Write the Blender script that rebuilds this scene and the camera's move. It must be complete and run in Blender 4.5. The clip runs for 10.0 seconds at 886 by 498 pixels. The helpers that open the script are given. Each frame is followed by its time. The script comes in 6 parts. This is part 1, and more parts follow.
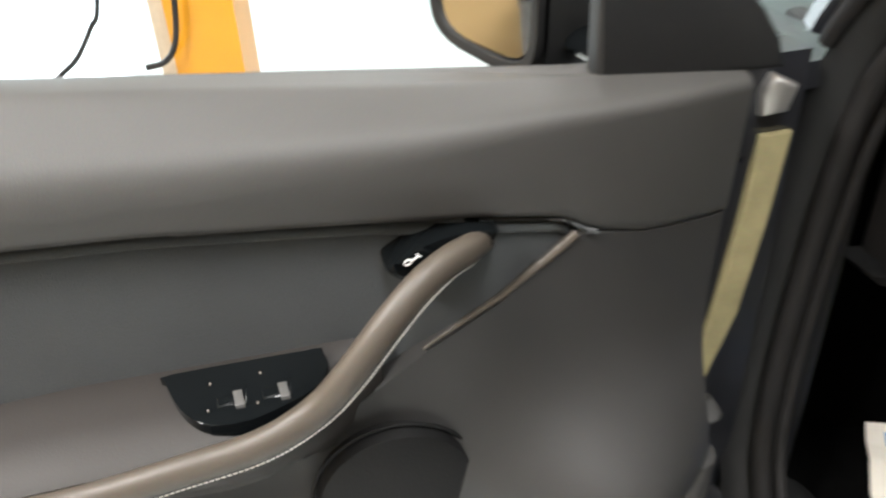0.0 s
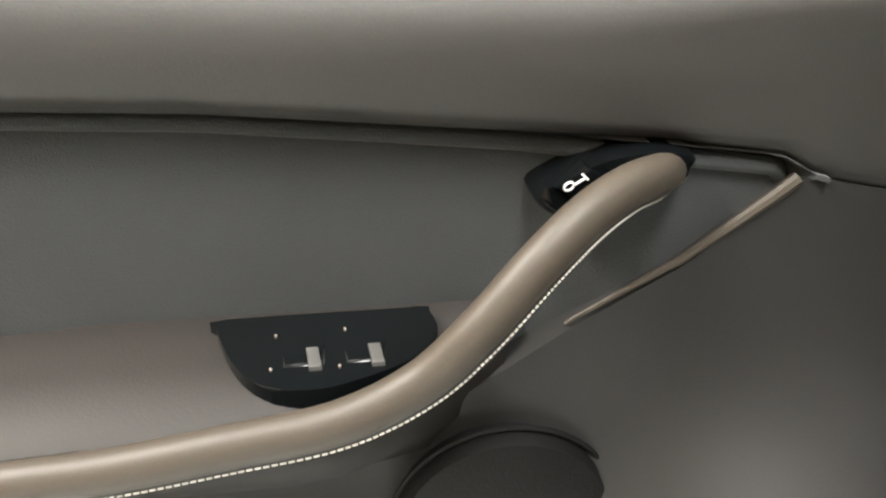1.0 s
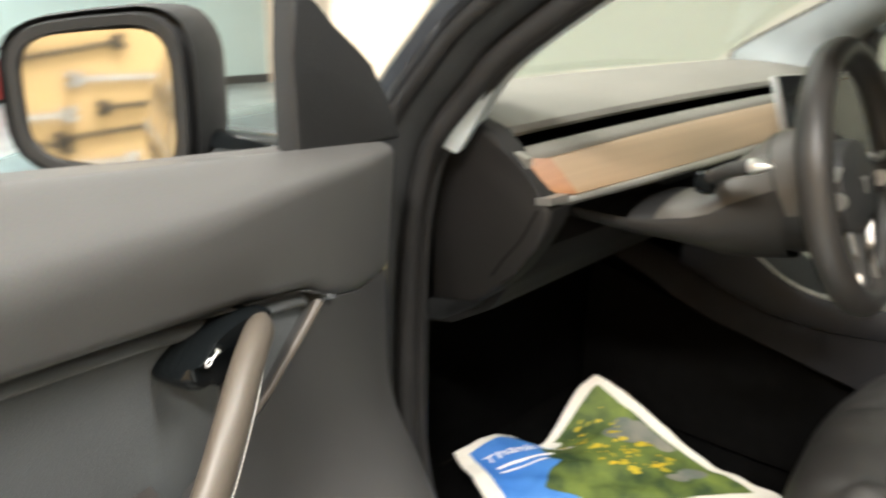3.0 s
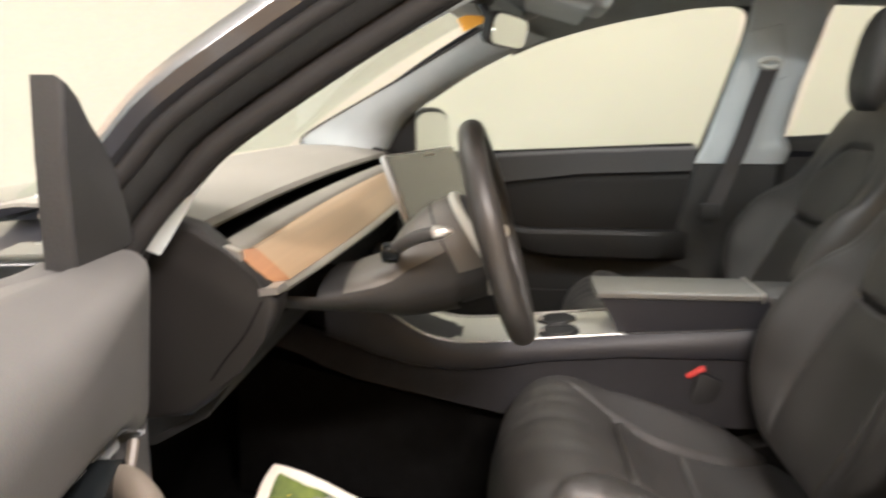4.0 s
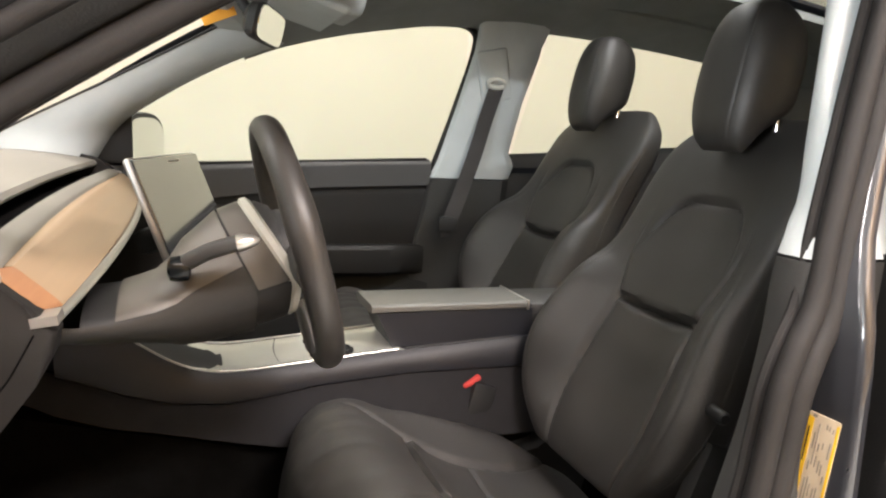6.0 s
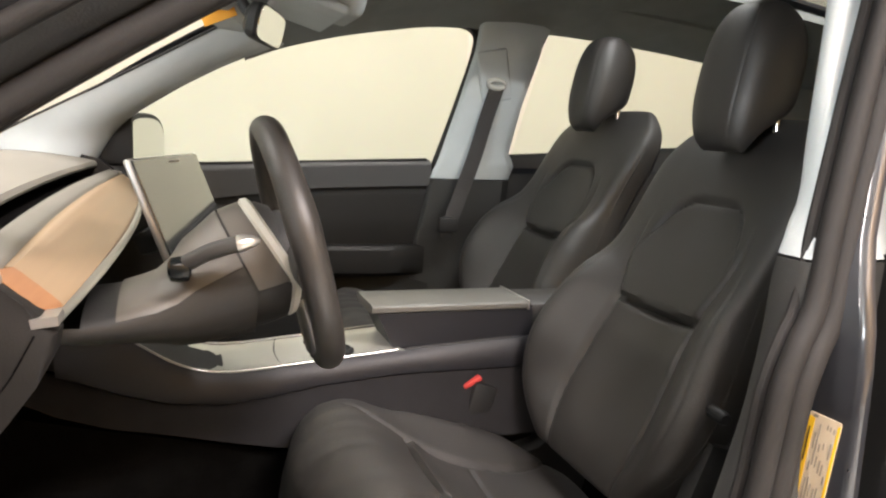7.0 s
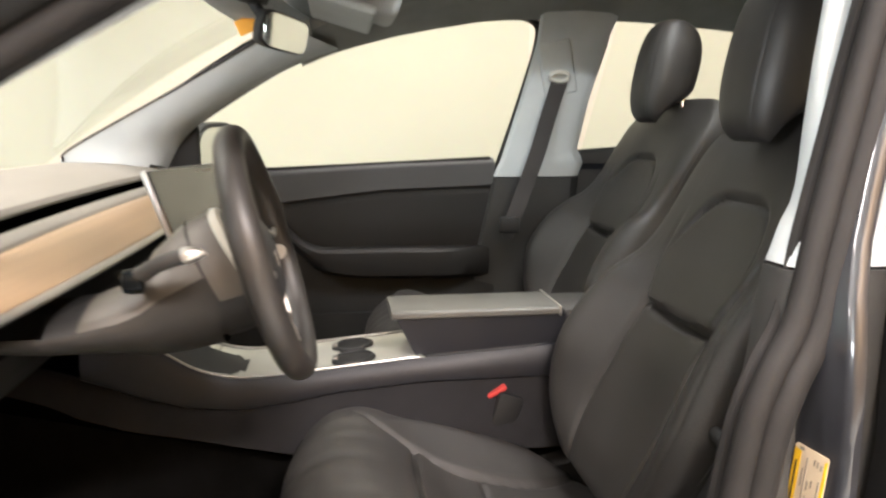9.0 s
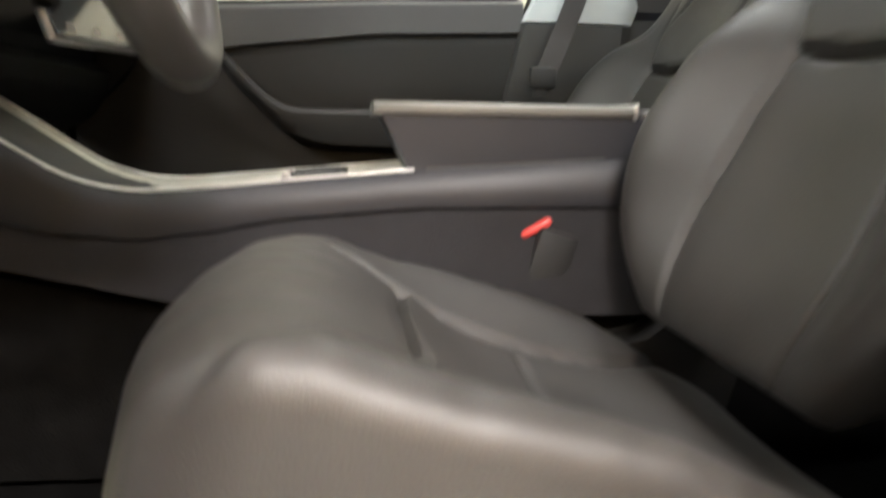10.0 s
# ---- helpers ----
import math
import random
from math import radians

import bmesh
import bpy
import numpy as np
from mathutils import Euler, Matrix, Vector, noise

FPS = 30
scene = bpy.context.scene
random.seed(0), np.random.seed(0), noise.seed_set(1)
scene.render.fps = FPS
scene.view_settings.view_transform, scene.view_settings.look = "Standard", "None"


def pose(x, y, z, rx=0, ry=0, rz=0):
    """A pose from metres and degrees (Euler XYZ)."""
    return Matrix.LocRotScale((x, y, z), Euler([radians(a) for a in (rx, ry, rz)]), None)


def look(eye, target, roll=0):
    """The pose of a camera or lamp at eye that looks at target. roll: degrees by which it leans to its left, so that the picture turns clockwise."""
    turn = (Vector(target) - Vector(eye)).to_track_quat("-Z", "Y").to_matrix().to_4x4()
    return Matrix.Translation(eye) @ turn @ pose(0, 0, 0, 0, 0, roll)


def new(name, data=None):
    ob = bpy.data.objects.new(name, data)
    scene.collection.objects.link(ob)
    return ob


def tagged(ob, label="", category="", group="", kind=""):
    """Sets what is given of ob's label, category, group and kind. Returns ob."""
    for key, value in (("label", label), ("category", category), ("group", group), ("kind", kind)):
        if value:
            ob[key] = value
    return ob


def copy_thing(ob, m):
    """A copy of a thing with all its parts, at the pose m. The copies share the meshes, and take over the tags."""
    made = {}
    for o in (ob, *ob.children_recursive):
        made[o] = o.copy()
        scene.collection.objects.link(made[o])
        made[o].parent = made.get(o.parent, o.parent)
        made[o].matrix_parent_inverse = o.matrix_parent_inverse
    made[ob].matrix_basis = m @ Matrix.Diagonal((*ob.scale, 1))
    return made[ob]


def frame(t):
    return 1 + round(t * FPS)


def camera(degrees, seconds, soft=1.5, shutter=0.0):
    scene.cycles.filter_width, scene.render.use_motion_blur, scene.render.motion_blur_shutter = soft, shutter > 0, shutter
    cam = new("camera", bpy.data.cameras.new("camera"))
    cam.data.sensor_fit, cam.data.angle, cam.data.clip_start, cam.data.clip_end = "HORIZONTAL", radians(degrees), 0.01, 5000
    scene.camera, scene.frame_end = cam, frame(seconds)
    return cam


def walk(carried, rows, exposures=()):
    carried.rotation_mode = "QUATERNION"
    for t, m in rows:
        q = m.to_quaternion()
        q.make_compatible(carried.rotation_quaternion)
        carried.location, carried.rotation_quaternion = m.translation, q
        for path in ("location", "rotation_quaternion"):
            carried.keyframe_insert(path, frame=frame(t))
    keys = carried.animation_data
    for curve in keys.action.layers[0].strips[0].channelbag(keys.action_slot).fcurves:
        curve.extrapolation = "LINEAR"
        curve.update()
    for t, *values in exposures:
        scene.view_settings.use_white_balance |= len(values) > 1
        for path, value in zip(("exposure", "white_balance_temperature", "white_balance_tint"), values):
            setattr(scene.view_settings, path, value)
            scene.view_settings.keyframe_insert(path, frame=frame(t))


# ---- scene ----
cam = camera(59.4, 10.0, soft=2.2, shutter=0.5)
PATH = [
    (0, (-1.19, 0.116, 1.3), (-1.247, 1.819, 0.252), -2.7),
    (0.5, (-1.245, 0.213, 1.17), (-1.401, 1.965, 0.219), -0.8),
    (1, (-1.263, 0.228, 1.136), (-1.458, 1.991, 0.213), 0.3),
    (1.5, (-1.267, 0.231, 1.146), (-1.415, 1.992, 0.21), 0.6),
    (2, (-1.276, 0.215, 1.15), (-1.169, 2.051, 0.365), -0.3),
    (2.5, (-1.401, 0.187, 1.191), (-0.5, 1.821, 0.47), 3.0),
    (2.8, (-1.465, 0.166, 1.216), (-0.242, 1.605, 0.56), 2.0),
    (3, (-1.499, 0.198, 1.204), (-0.067, 1.458, 0.602), 0.9),
    (3.2, (-1.534, 0.254, 1.197), (0.091, 1.283, 0.65), 0.5),
    (4.3, (-1.611, 0.48, 1.202), (0.357, 0.384, 0.855), 0.8),
    (4.5, (-1.567, 0.519, 1.184), (0.386, 0.251, 0.847), 1.4),
    (5, (-1.502, 0.572, 1.171), (0.416, 0.078, 0.898), 2.2),
    (5.5, (-1.487, 0.589, 1.162), (0.401, -0.003, 0.876), 2.6),
    (6, (-1.486, 0.591, 1.162), (0.39, -0.036, 0.863), 2.6),
    (7.5, (-1.486, 0.591, 1.162), (0.391, -0.032, 0.866), 2.5),
    (8, (-1.49, 0.589, 1.162), (0.411, 0.046, 0.861), 2.0),
    (8.5, (-1.546, 0.538, 1.185), (0.384, 0.116, 0.874), 1.4),
    (9, (-1.484, 0.356, 1.175), (0.472, 0.084, 0.857), 0.2),
    (9.5, (-1.267, 0.265, 1.051), (0.678, 0.024, 0.652), 0.1),
    (10, (-1.018, 0.290, 0.809), (0.938, 0.040, 0.478), 1.2),
]

walk(cam, [(t, look(eye, goal, roll)) for t, eye, goal, roll in PATH],
     exposures=[(0, -0.18, 6250, 10), (0.5, -0.05, 6500, 9), (1.5, 0.02, 6500, 8), (2.0, 0.02, 6550, 8), (2.5, 0.36, 6400, 6), (3.0, 0.28, 6400, 8), (4.3, 0.56, 6700, 18), (5.5, 0.62, 6700, 18), (9.0, 0.72, 6700, 18), (9.5, 0.90, 6650, 16), (10.0, 1.08, 6600, 14)])

# ---------------------------------------------------------------- world and light
world = bpy.data.worlds.new("world")
scene.world = world
world.use_nodes = True
wn = world.node_tree.nodes
sky = wn.new("ShaderNodeTexSky")
sky.sky_type = "NISHITA"
sky.sun_disc = False
sky.sun_elevation = radians(40)
sky.sun_rotation = radians(250)
wn["Background"].inputs["Strength"].default_value = 0.12
world.node_tree.links.new(sky.outputs["Color"], wn["Background"].inputs["Color"])


def area_lamp(name, m, sx, sy, power, colour):
    data = bpy.data.lights.new(name, "AREA")
    data.shape, data.size, data.size_y, data.energy, data.color = "RECTANGLE", sx, sy, power, colour
    ob = new(name, data)
    ob.matrix_world = m
    return ob


# daylight through the bay opening of the far part of the hall
area_lamp("bay_daylight", look((-6.9, 7.2, 1.9), (0.2, -0.2, 0.9)), 5.0, 2.8, 900, (0.86, 0.97, 1.0))
LIGHT_ROWS = ((-0.92, -0.95, 150), (-1.75, 0.42, 18), (-3.6, 0.4, 60), (-3.2, -0.7, 290), (-1.3, 3.4, 90), (0.3, 2.7, 40), (0.6, -3.0, 30), (-1.6, 7.2, 60), (1.15, -0.3, 62))
for lx, ly, watts in LIGHT_ROWS:
    area_lamp("tube_light", look((lx, ly, 3.58), (lx, ly, 0.0)), 0.3, 1.5, watts, (1.0, 0.965, 0.92))


# ---------------------------------------------------------------- materials
def mat(name, base, rough=0.6, metal=0.0, var=0.12, scale=6.0, grain=0.0, gscale=400.0, coat=0.0, second=None, spec=0.5, sheen=0.0):
    """A node material: base colour varied at two scales, roughness varied, fine relief."""
    m = bpy.data.materials.new(name)
    m.use_nodes = True
    nt = m.node_tree
    b = nt.nodes["Principled BSDF"]
    tc = nt.nodes.new("ShaderNodeTexCoord")
    n1 = nt.nodes.new("ShaderNodeTexNoise")
    n1.inputs["Scale"].default_value = scale
    n1.inputs["Detail"].default_value = 4
    n2 = nt.nodes.new("ShaderNodeTexNoise")
    n2.inputs["Scale"].default_value = gscale
    n2.inputs["Detail"].default_value = 2
    for n in (n1, n2):
        nt.links.new(tc.outputs["Object"], n.inputs["Vector"])
    ramp = nt.nodes.new("ShaderNodeValToRGB")
    dark = [c * (1 - var) for c in base]
    lite = [min(1, c * (1 + var)) for c in (second or base)]
    ramp.color_ramp.elements[0].position, ramp.color_ramp.elements[1].position = 0.3, 0.7
    ramp.color_ramp.elements[0].color, ramp.color_ramp.elements[1].color = (*dark, 1), (*lite, 1)
    nt.links.new(n1.outputs["Fac"], ramp.inputs["Fac"])
    mix = nt.nodes.new("ShaderNodeMix")
    mix.data_type, mix.blend_type = "RGBA", "OVERLAY"
    mix.inputs["Factor"].default_value = 0.18 if grain else 0.05
    nt.links.new(ramp.outputs["Color"], mix.inputs["A"])
    nt.links.new(n2.outputs["Color"], mix.inputs["B"])
    hue = nt.nodes.new("ShaderNodeHueSaturation")
    hue.inputs["Saturation"].default_value = 1.0
    nt.links.new(mix.outputs["Result"], hue.inputs["Color"])
    nt.links.new(hue.outputs["Color"], b.inputs["Base Color"])
    mr = nt.nodes.new("ShaderNodeMapRange")
    mr.inputs["To Min"].default_value, mr.inputs["To Max"].default_value = max(0.02, rough - 0.06), min(1.0, rough + 0.06)
    nt.links.new(n1.outputs["Fac"], mr.inputs["Value"])
    nt.links.new(mr.outputs["Result"], b.inputs["Roughness"])
    b.inputs["Metallic"].default_value = metal
    b.inputs["Coat Weight"].default_value = coat
    b.inputs["Coat Roughness"].default_value = 0.06
    b.inputs["Specular IOR Level"].default_value = spec
    b.inputs["Sheen Weight"].default_value = sheen
    if grain:
        bump = nt.nodes.new("ShaderNodeBump")
        bump.inputs["Strength"].default_value = grain
        bump.inputs["Distance"].default_value = 0.002
        nt.links.new(n2.outputs["Fac"], bump.inputs["Height"])
        nt.links.new(bump.outputs["Normal"], b.inputs["Normal"])
    return m


def glow(name, colour, power):
    m = bpy.data.materials.new(name)
    m.use_nodes = True
    b = m.node_tree.nodes["Principled BSDF"]
    b.inputs["Base Color"].default_value = (*colour, 1)
    b.inputs["Emission Color"].default_value = (*colour, 1)
    b.inputs["Emission Strength"].default_value = power
    return m


def glass_mat(name, tint=(0.93, 0.97, 0.95)):
    m = bpy.data.materials.new(name)
    m.use_nodes = True
    nt = m.node_tree
    out = nt.nodes["Material Output"]
    clear = nt.nodes.new("ShaderNodeBsdfTransparent")
    clear.inputs["Color"].default_value = (*tint, 1)
    gloss = nt.nodes.new("ShaderNodeBsdfGlossy")
    gloss.inputs["Roughness"].default_value = 0.02
    fres = nt.nodes.new("ShaderNodeFresnel")
    fres.inputs["IOR"].default_value = 1.35
    mixer = nt.nodes.new("ShaderNodeMixShader")
    part_gloss = nt.nodes.new("ShaderNodeMath")
    part_gloss.operation = "MULTIPLY"
    part_gloss.inputs[1].default_value = 0.22
    nt.links.new(fres.outputs["Fac"], part_gloss.inputs[0])
    nt.links.new(part_gloss.outputs["Value"], mixer.inputs["Fac"])
    nt.links.new(clear.outputs["BSDF"], mixer.inputs[1])
    nt.links.new(gloss.outputs["BSDF"], mixer.inputs[2])
    nt.links.new(mixer.outputs["Shader"], out.inputs["Surface"])
    return m


def wood_mat(name, base, light):
    m = mat(name, base, 0.45, var=0.04, scale=3.0, second=light, coat=0.1)
    nt = m.node_tree
    n1 = [n for n in nt.nodes if n.bl_idname == "ShaderNodeTexNoise"][0]
    mp = nt.nodes.new("ShaderNodeMapping")
    mp.inputs["Scale"].default_value = (1.0, 34.0, 34.0)
    tc = [n for n in nt.nodes if n.bl_idname == "ShaderNodeTexCoord"][0]
    nt.links.new(tc.outputs["Object"], mp.inputs["Vector"])
    nt.links.new(mp.outputs["Vector"], n1.inputs["Vector"])
    return m


VINYL = mat("grained_vinyl", (0.036, 0.0350, 0.0338), 0.52, var=0.10, scale=5, grain=0.12, gscale=700, spec=0.35)
HANDLE = mat("taupe_handle_skin", (0.074, 0.061, 0.048), 0.48, var=0.10, scale=5, grain=0.06, gscale=600, spec=0.45)
PILLAR_DARK = mat("dark_pillar_plastic", (0.034, 0.0335, 0.0320), 0.7, var=0.12, scale=5, grain=0.15, gscale=700, spec=0.25)
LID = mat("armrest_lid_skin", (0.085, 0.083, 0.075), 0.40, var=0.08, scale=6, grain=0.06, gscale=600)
ARMREST = mat("taupe_armrest_vinyl", (0.020, 0.0168, 0.0145), 0.58, var=0.10, scale=5, grain=0.08, gscale=600, spec=0.4)
VINYL_UP = mat("soft_vinyl", (0.056, 0.0540, 0.0510), 0.55, var=0.10, scale=5, grain=0.08, gscale=600, spec=0.4)
CLOTH = mat("woven_insert", (0.037, 0.0408, 0.0420), 0.80, var=0.14, scale=9, grain=0.5, gscale=900, sheen=0.2)
LEATHER = mat("black_leatherette", (0.0245, 0.0225, 0.0207), 0.52, var=0.14, scale=7, grain=0.14, gscale=420, spec=0.54)
LEATHER2 = mat("black_leatherette_bolster", (0.025, 0.0230, 0.0212), 0.48, var=0.15, scale=6, grain=0.12, gscale=420, spec=0.5)
THREAD = mat("pale_thread", (0.62, 0.60, 0.55), 0.7)
PIANO = mat("gloss_black_plastic", (0.005, 0.006, 0.0065), 0.14, var=0.2, coat=0.03, spec=0.18)
BLACK = mat("matt_black_plastic", (0.015, 0.015, 0.015), 0.6, var=0.2, grain=0.2, spec=0.3)
RUBBER = mat("black_rubber_seal", (0.0125, 0.0115, 0.0110), 0.72, var=0.25, scale=14, grain=0.15, spec=0.25)
PALE = mat("pale_pillar_trim", (0.42, 0.455, 0.46), 0.8, var=0.05, scale=12, grain=0.4, gscale=800, spec=0.3)
HEADLINER = mat("grey_headliner", (0.20, 0.21, 0.205), 0.95, var=0.08, scale=12, grain=0.5, gscale=900)
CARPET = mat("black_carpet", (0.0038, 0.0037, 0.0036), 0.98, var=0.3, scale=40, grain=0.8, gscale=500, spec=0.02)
CARPET_GREY = mat("grey_carpet_trim", (0.0135, 0.0131, 0.0143), 0.95, var=0.15, scale=30, grain=0.7, gscale=600, spec=0.2)
# one column plastic in two tones: lit top and shaded underside
COLUMN_LIT = mat("column_lit_skin", (0.058, 0.052, 0.044), 0.5, var=0.08, scale=6, grain=0.08, gscale=600)
COLUMN_SHADED = mat("column_shaded_skin", (0.0155, 0.0143, 0.0130), 0.55, var=0.08, scale=6, grain=0.08, gscale=600, spec=0.3)
BELT = mat("woven_belt", (0.032, 0.029, 0.028), 0.8, var=0.12, scale=20, grain=0.6, gscale=900)
DASHTOP_LIT = mat("dash_top_lit", (0.150, 0.142, 0.122), 0.62, var=0.08, scale=6, grain=0.3, gscale=700)
WOOD = wood_mat("open_pore_wood", (0.275, 0.188, 0.112), (0.30, 0.208, 0.126))
WOOD_END = wood_mat("orange_wood_end", (0.25, 0.118, 0.056), (0.285, 0.142, 0.070))
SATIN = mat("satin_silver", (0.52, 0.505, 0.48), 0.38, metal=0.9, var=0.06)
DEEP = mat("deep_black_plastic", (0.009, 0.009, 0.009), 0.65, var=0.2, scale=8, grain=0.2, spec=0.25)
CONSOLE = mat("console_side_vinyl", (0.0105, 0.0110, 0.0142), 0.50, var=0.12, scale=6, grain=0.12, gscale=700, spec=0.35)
COVER_SHADED = mat("dash_cover_shaded", (0.0072, 0.0064, 0.0060), 0.62, var=0.12, scale=6, grain=0.15, gscale=700, spec=0.25)
RING = mat("pale_ring_plastic", (0.42, 0.42, 0.38), 0.42, var=0.06, scale=10)
SILVER_PANEL = mat("brushed_silver_panel", (0.62, 0.62, 0.57), 0.30, metal=0.7, var=0.06, scale=10, grain=0.1, gscale=500)
CHROME = mat("chrome", (0.80, 0.80, 0.80), 0.10, metal=1.0, var=0.03)
PAINT = mat("grey_metallic_paint", (0.020, 0.021, 0.025), 0.30, metal=0.1, var=0.08, scale=30, coat=1.0)
SCREEN = mat("dark_display_glass", (0.020, 0.021, 0.024), 0.07, var=0.15, coat=1.0, spec=0.9)
MIRROR = mat("mirror_silver", (0.86, 0.88, 0.88), 0.02, metal=1.0, var=0.0)
RED = mat("red_plastic", (0.46, 0.040, 0.036), 0.45)
ORANGE = mat("orange_card", (0.75, 0.33, 0.03), 0.6)
YELLOW = mat("yellow_enamel", (0.62, 0.27, 0.004), 0.35, var=0.06, scale=3, coat=0.3)
YELLOW_PRINT = mat("yellow_print", (0.66, 0.40, 0.012), 0.55, var=0.04)
CASE = mat("dark_satin_metal", (0.30, 0.29, 0.28), 0.35, metal=0.8, var=0.08)
LABEL = mat("label_film", (0.50, 0.41, 0.30), 0.45, var=0.05, scale=30)
INK = mat("grey_ink", (0.22, 0.19, 0.16), 0.6)
PAPER = mat("white_paper", (0.74, 0.70, 0.62), 0.85, var=0.05, scale=12, grain=0.2, gscale=300)
WHITE_INK = mat("white_ink", (0.80, 0.80, 0.80), 0.8)
TAN_STRIP = mat("tan_strip", (0.36, 0.31, 0.16), 0.9, var=0.14, scale=25, grain=0.5)
GREYBOOT = mat("grey_plastic_boot", (0.085, 0.083, 0.080), 0.55, var=0.2, scale=40, spec=0.3)
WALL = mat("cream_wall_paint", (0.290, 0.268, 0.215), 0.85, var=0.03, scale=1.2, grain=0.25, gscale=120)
WALL_PEACH = mat("peach_wall", (0.66, 0.50, 0.38), 0.8, var=0.04, scale=1.0, grain=0.2, gscale=120)
WALL_WHITE = mat("white_wall_paint", (0.62, 0.73, 0.71), 0.8, var=0.04, scale=1.0, grain=0.2, gscale=120)
TAN_WALL = mat("tan_board", (0.38, 0.25, 0.11), 0.8, var=0.06, scale=2.0, grain=0.2, gscale=150)
EPOXY = mat("pale_epoxy_floor", (0.60, 0.63, 0.62), 0.22, var=0.08, scale=1.5, grain=0.04, gscale=60, coat=0.2)
CEIL = mat("ceiling_paint", (0.72, 0.71, 0.68), 0.9, var=0.04, scale=2)
STEEL = mat("tool_steel", (0.55, 0.55, 0.56), 0.3, metal=0.9)
TYRE = mat("tyre_rubber", (0.02, 0.02, 0.02), 0.8, grain=0.3)
DOOR_SHADED = mat("shaded_door_vinyl", (0.0145, 0.0140, 0.0134), 0.70, var=0.12, scale=5, grain=0.12, gscale=700, spec=0.3)
GLASS = glass_mat("car_glass")
ROOF_GLASS = glass_mat("dark_roof_glass", (0.74, 0.78, 0.79))
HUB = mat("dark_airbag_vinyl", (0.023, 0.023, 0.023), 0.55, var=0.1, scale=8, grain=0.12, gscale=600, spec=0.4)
LAMP_RED = mat("tail_lamp_red", (0.30, 0.012, 0.012), 0.12, coat=1.0)
TUBE = glow("tube_glow", (1.0, 0.95, 0.85), 6.0)


# ---------------------------------------------------------------- mesh helpers
def part(name, bm, material, parent, label="", smooth=True):
    me = bpy.data.meshes.new(name)
    bmesh.ops.recalc_face_normals(bm, faces=bm.faces)
    bm.to_mesh(me)
    bm.free()
    if smooth:
        me.polygons.foreach_set("use_smooth", [True] * len(me.polygons))
        me.set_sharp_from_angle(angle=radians(38))
    for m in material if isinstance(material, (list, tuple)) else (material,):
        me.materials.append(m)
    ob = new(name, me)
    if parent:
        ob.parent = parent
    if label:
        ob["label"] = label
    return ob


def thing(name, label, category, group="", kind=""):
    return tagged(new(name), label, category, group, kind)


def solid(name, bm, material, label, category, kind="", group="", smooth=True):
    return tagged(part(name, bm, material, None, smooth=smooth), label, category, group, kind)


def box(c, s, bevel=0.0, m=None, seg=2, bm=None):
    bm = bm or bmesh.new()
    r = bmesh.ops.create_cube(bm, size=1.0)
    vs = r["verts"]
    for v in vs:
        v.co = Vector((v.co.x * s[0], v.co.y * s[1], v.co.z * s[2]))
    if bevel:
        es = list({e for v in vs for e in v.link_edges})
        out = bmesh.ops.bevel(bm, geom=es, offset=min(bevel, min(s) * 0.49), segments=seg, profile=0.5, affect="EDGES")
        vs = list({v for f in out["faces"] for v in f.verts} | {v for v in vs if v.is_valid})
    for v in vs:
        v.co = (m @ v.co if m else v.co) + Vector(c)
    return bm


def loft(rings, closed=True, cap=True, bm=None):
    """Skin over rings of points; each ring has the same count."""
    bm = bm or bmesh.new()
    rows = [[bm.verts.new(p) for p in ring] for ring in rings]
    n = len(rows[0])
    for a, b in zip(rows, rows[1:]):
        for i in range(n if closed else n - 1):
            j = (i + 1) % n
            bm.faces.new((a[i], a[j], b[j], b[i]))
    if cap and closed:
        bm.faces.new(rows[0][::-1])
        bm.faces.new(rows[-1])
    return bm


def smooth_path(pts, n=8, closed=False):
    """Catmull-Rom through the points."""
    pts = [Vector(p) for p in pts]
    k = len(pts)
    out = []
    for i in range(k if closed else k - 1):
        p1, p2 = pts[i], pts[(i + 1) % k]
        p0 = pts[i - 1] if closed or i > 0 else p1 * 2 - p2
        p3 = pts[(i + 2) % k] if closed or i + 2 < k else p2 * 2 - p1
        for j in range(n):
            t = j / n
            out.append(0.5 * (2 * p1 + (p2 - p0) * t + (2 * p0 - 5 * p1 + 4 * p2 - p3) * t * t + (3 * p1 - p0 - 3 * p2 + p3) * t ** 3))
    if not closed:
        out.append(pts[-1])
    return out


def tube(pts, r, seg=12, flat=1.0, up=(0, 0, 1), bm=None, cap=True):
    """A round or flattened rod along a path; r may be a list."""
    rings = []
    k = len(pts)
    pts = [Vector(p) for p in pts]
    for i, p in enumerate(pts):
        t = (pts[min(i + 1, k - 1)] - pts[max(i - 1, 0)]).normalized()
        a = t.cross(Vector(up))
        a = a.normalized() if a.length > 1e-5 else t.orthogonal().normalized()
        b = a.cross(t).normalized()
        ri = r[i] if isinstance(r, (list, tuple)) else r
        rings.append([p + a * (ri * math.cos(2 * math.pi * q / seg)) + b * (ri * flat * math.sin(2 * math.pi * q / seg)) for q in range(seg)])
    return loft(rings, cap=cap, bm=bm)


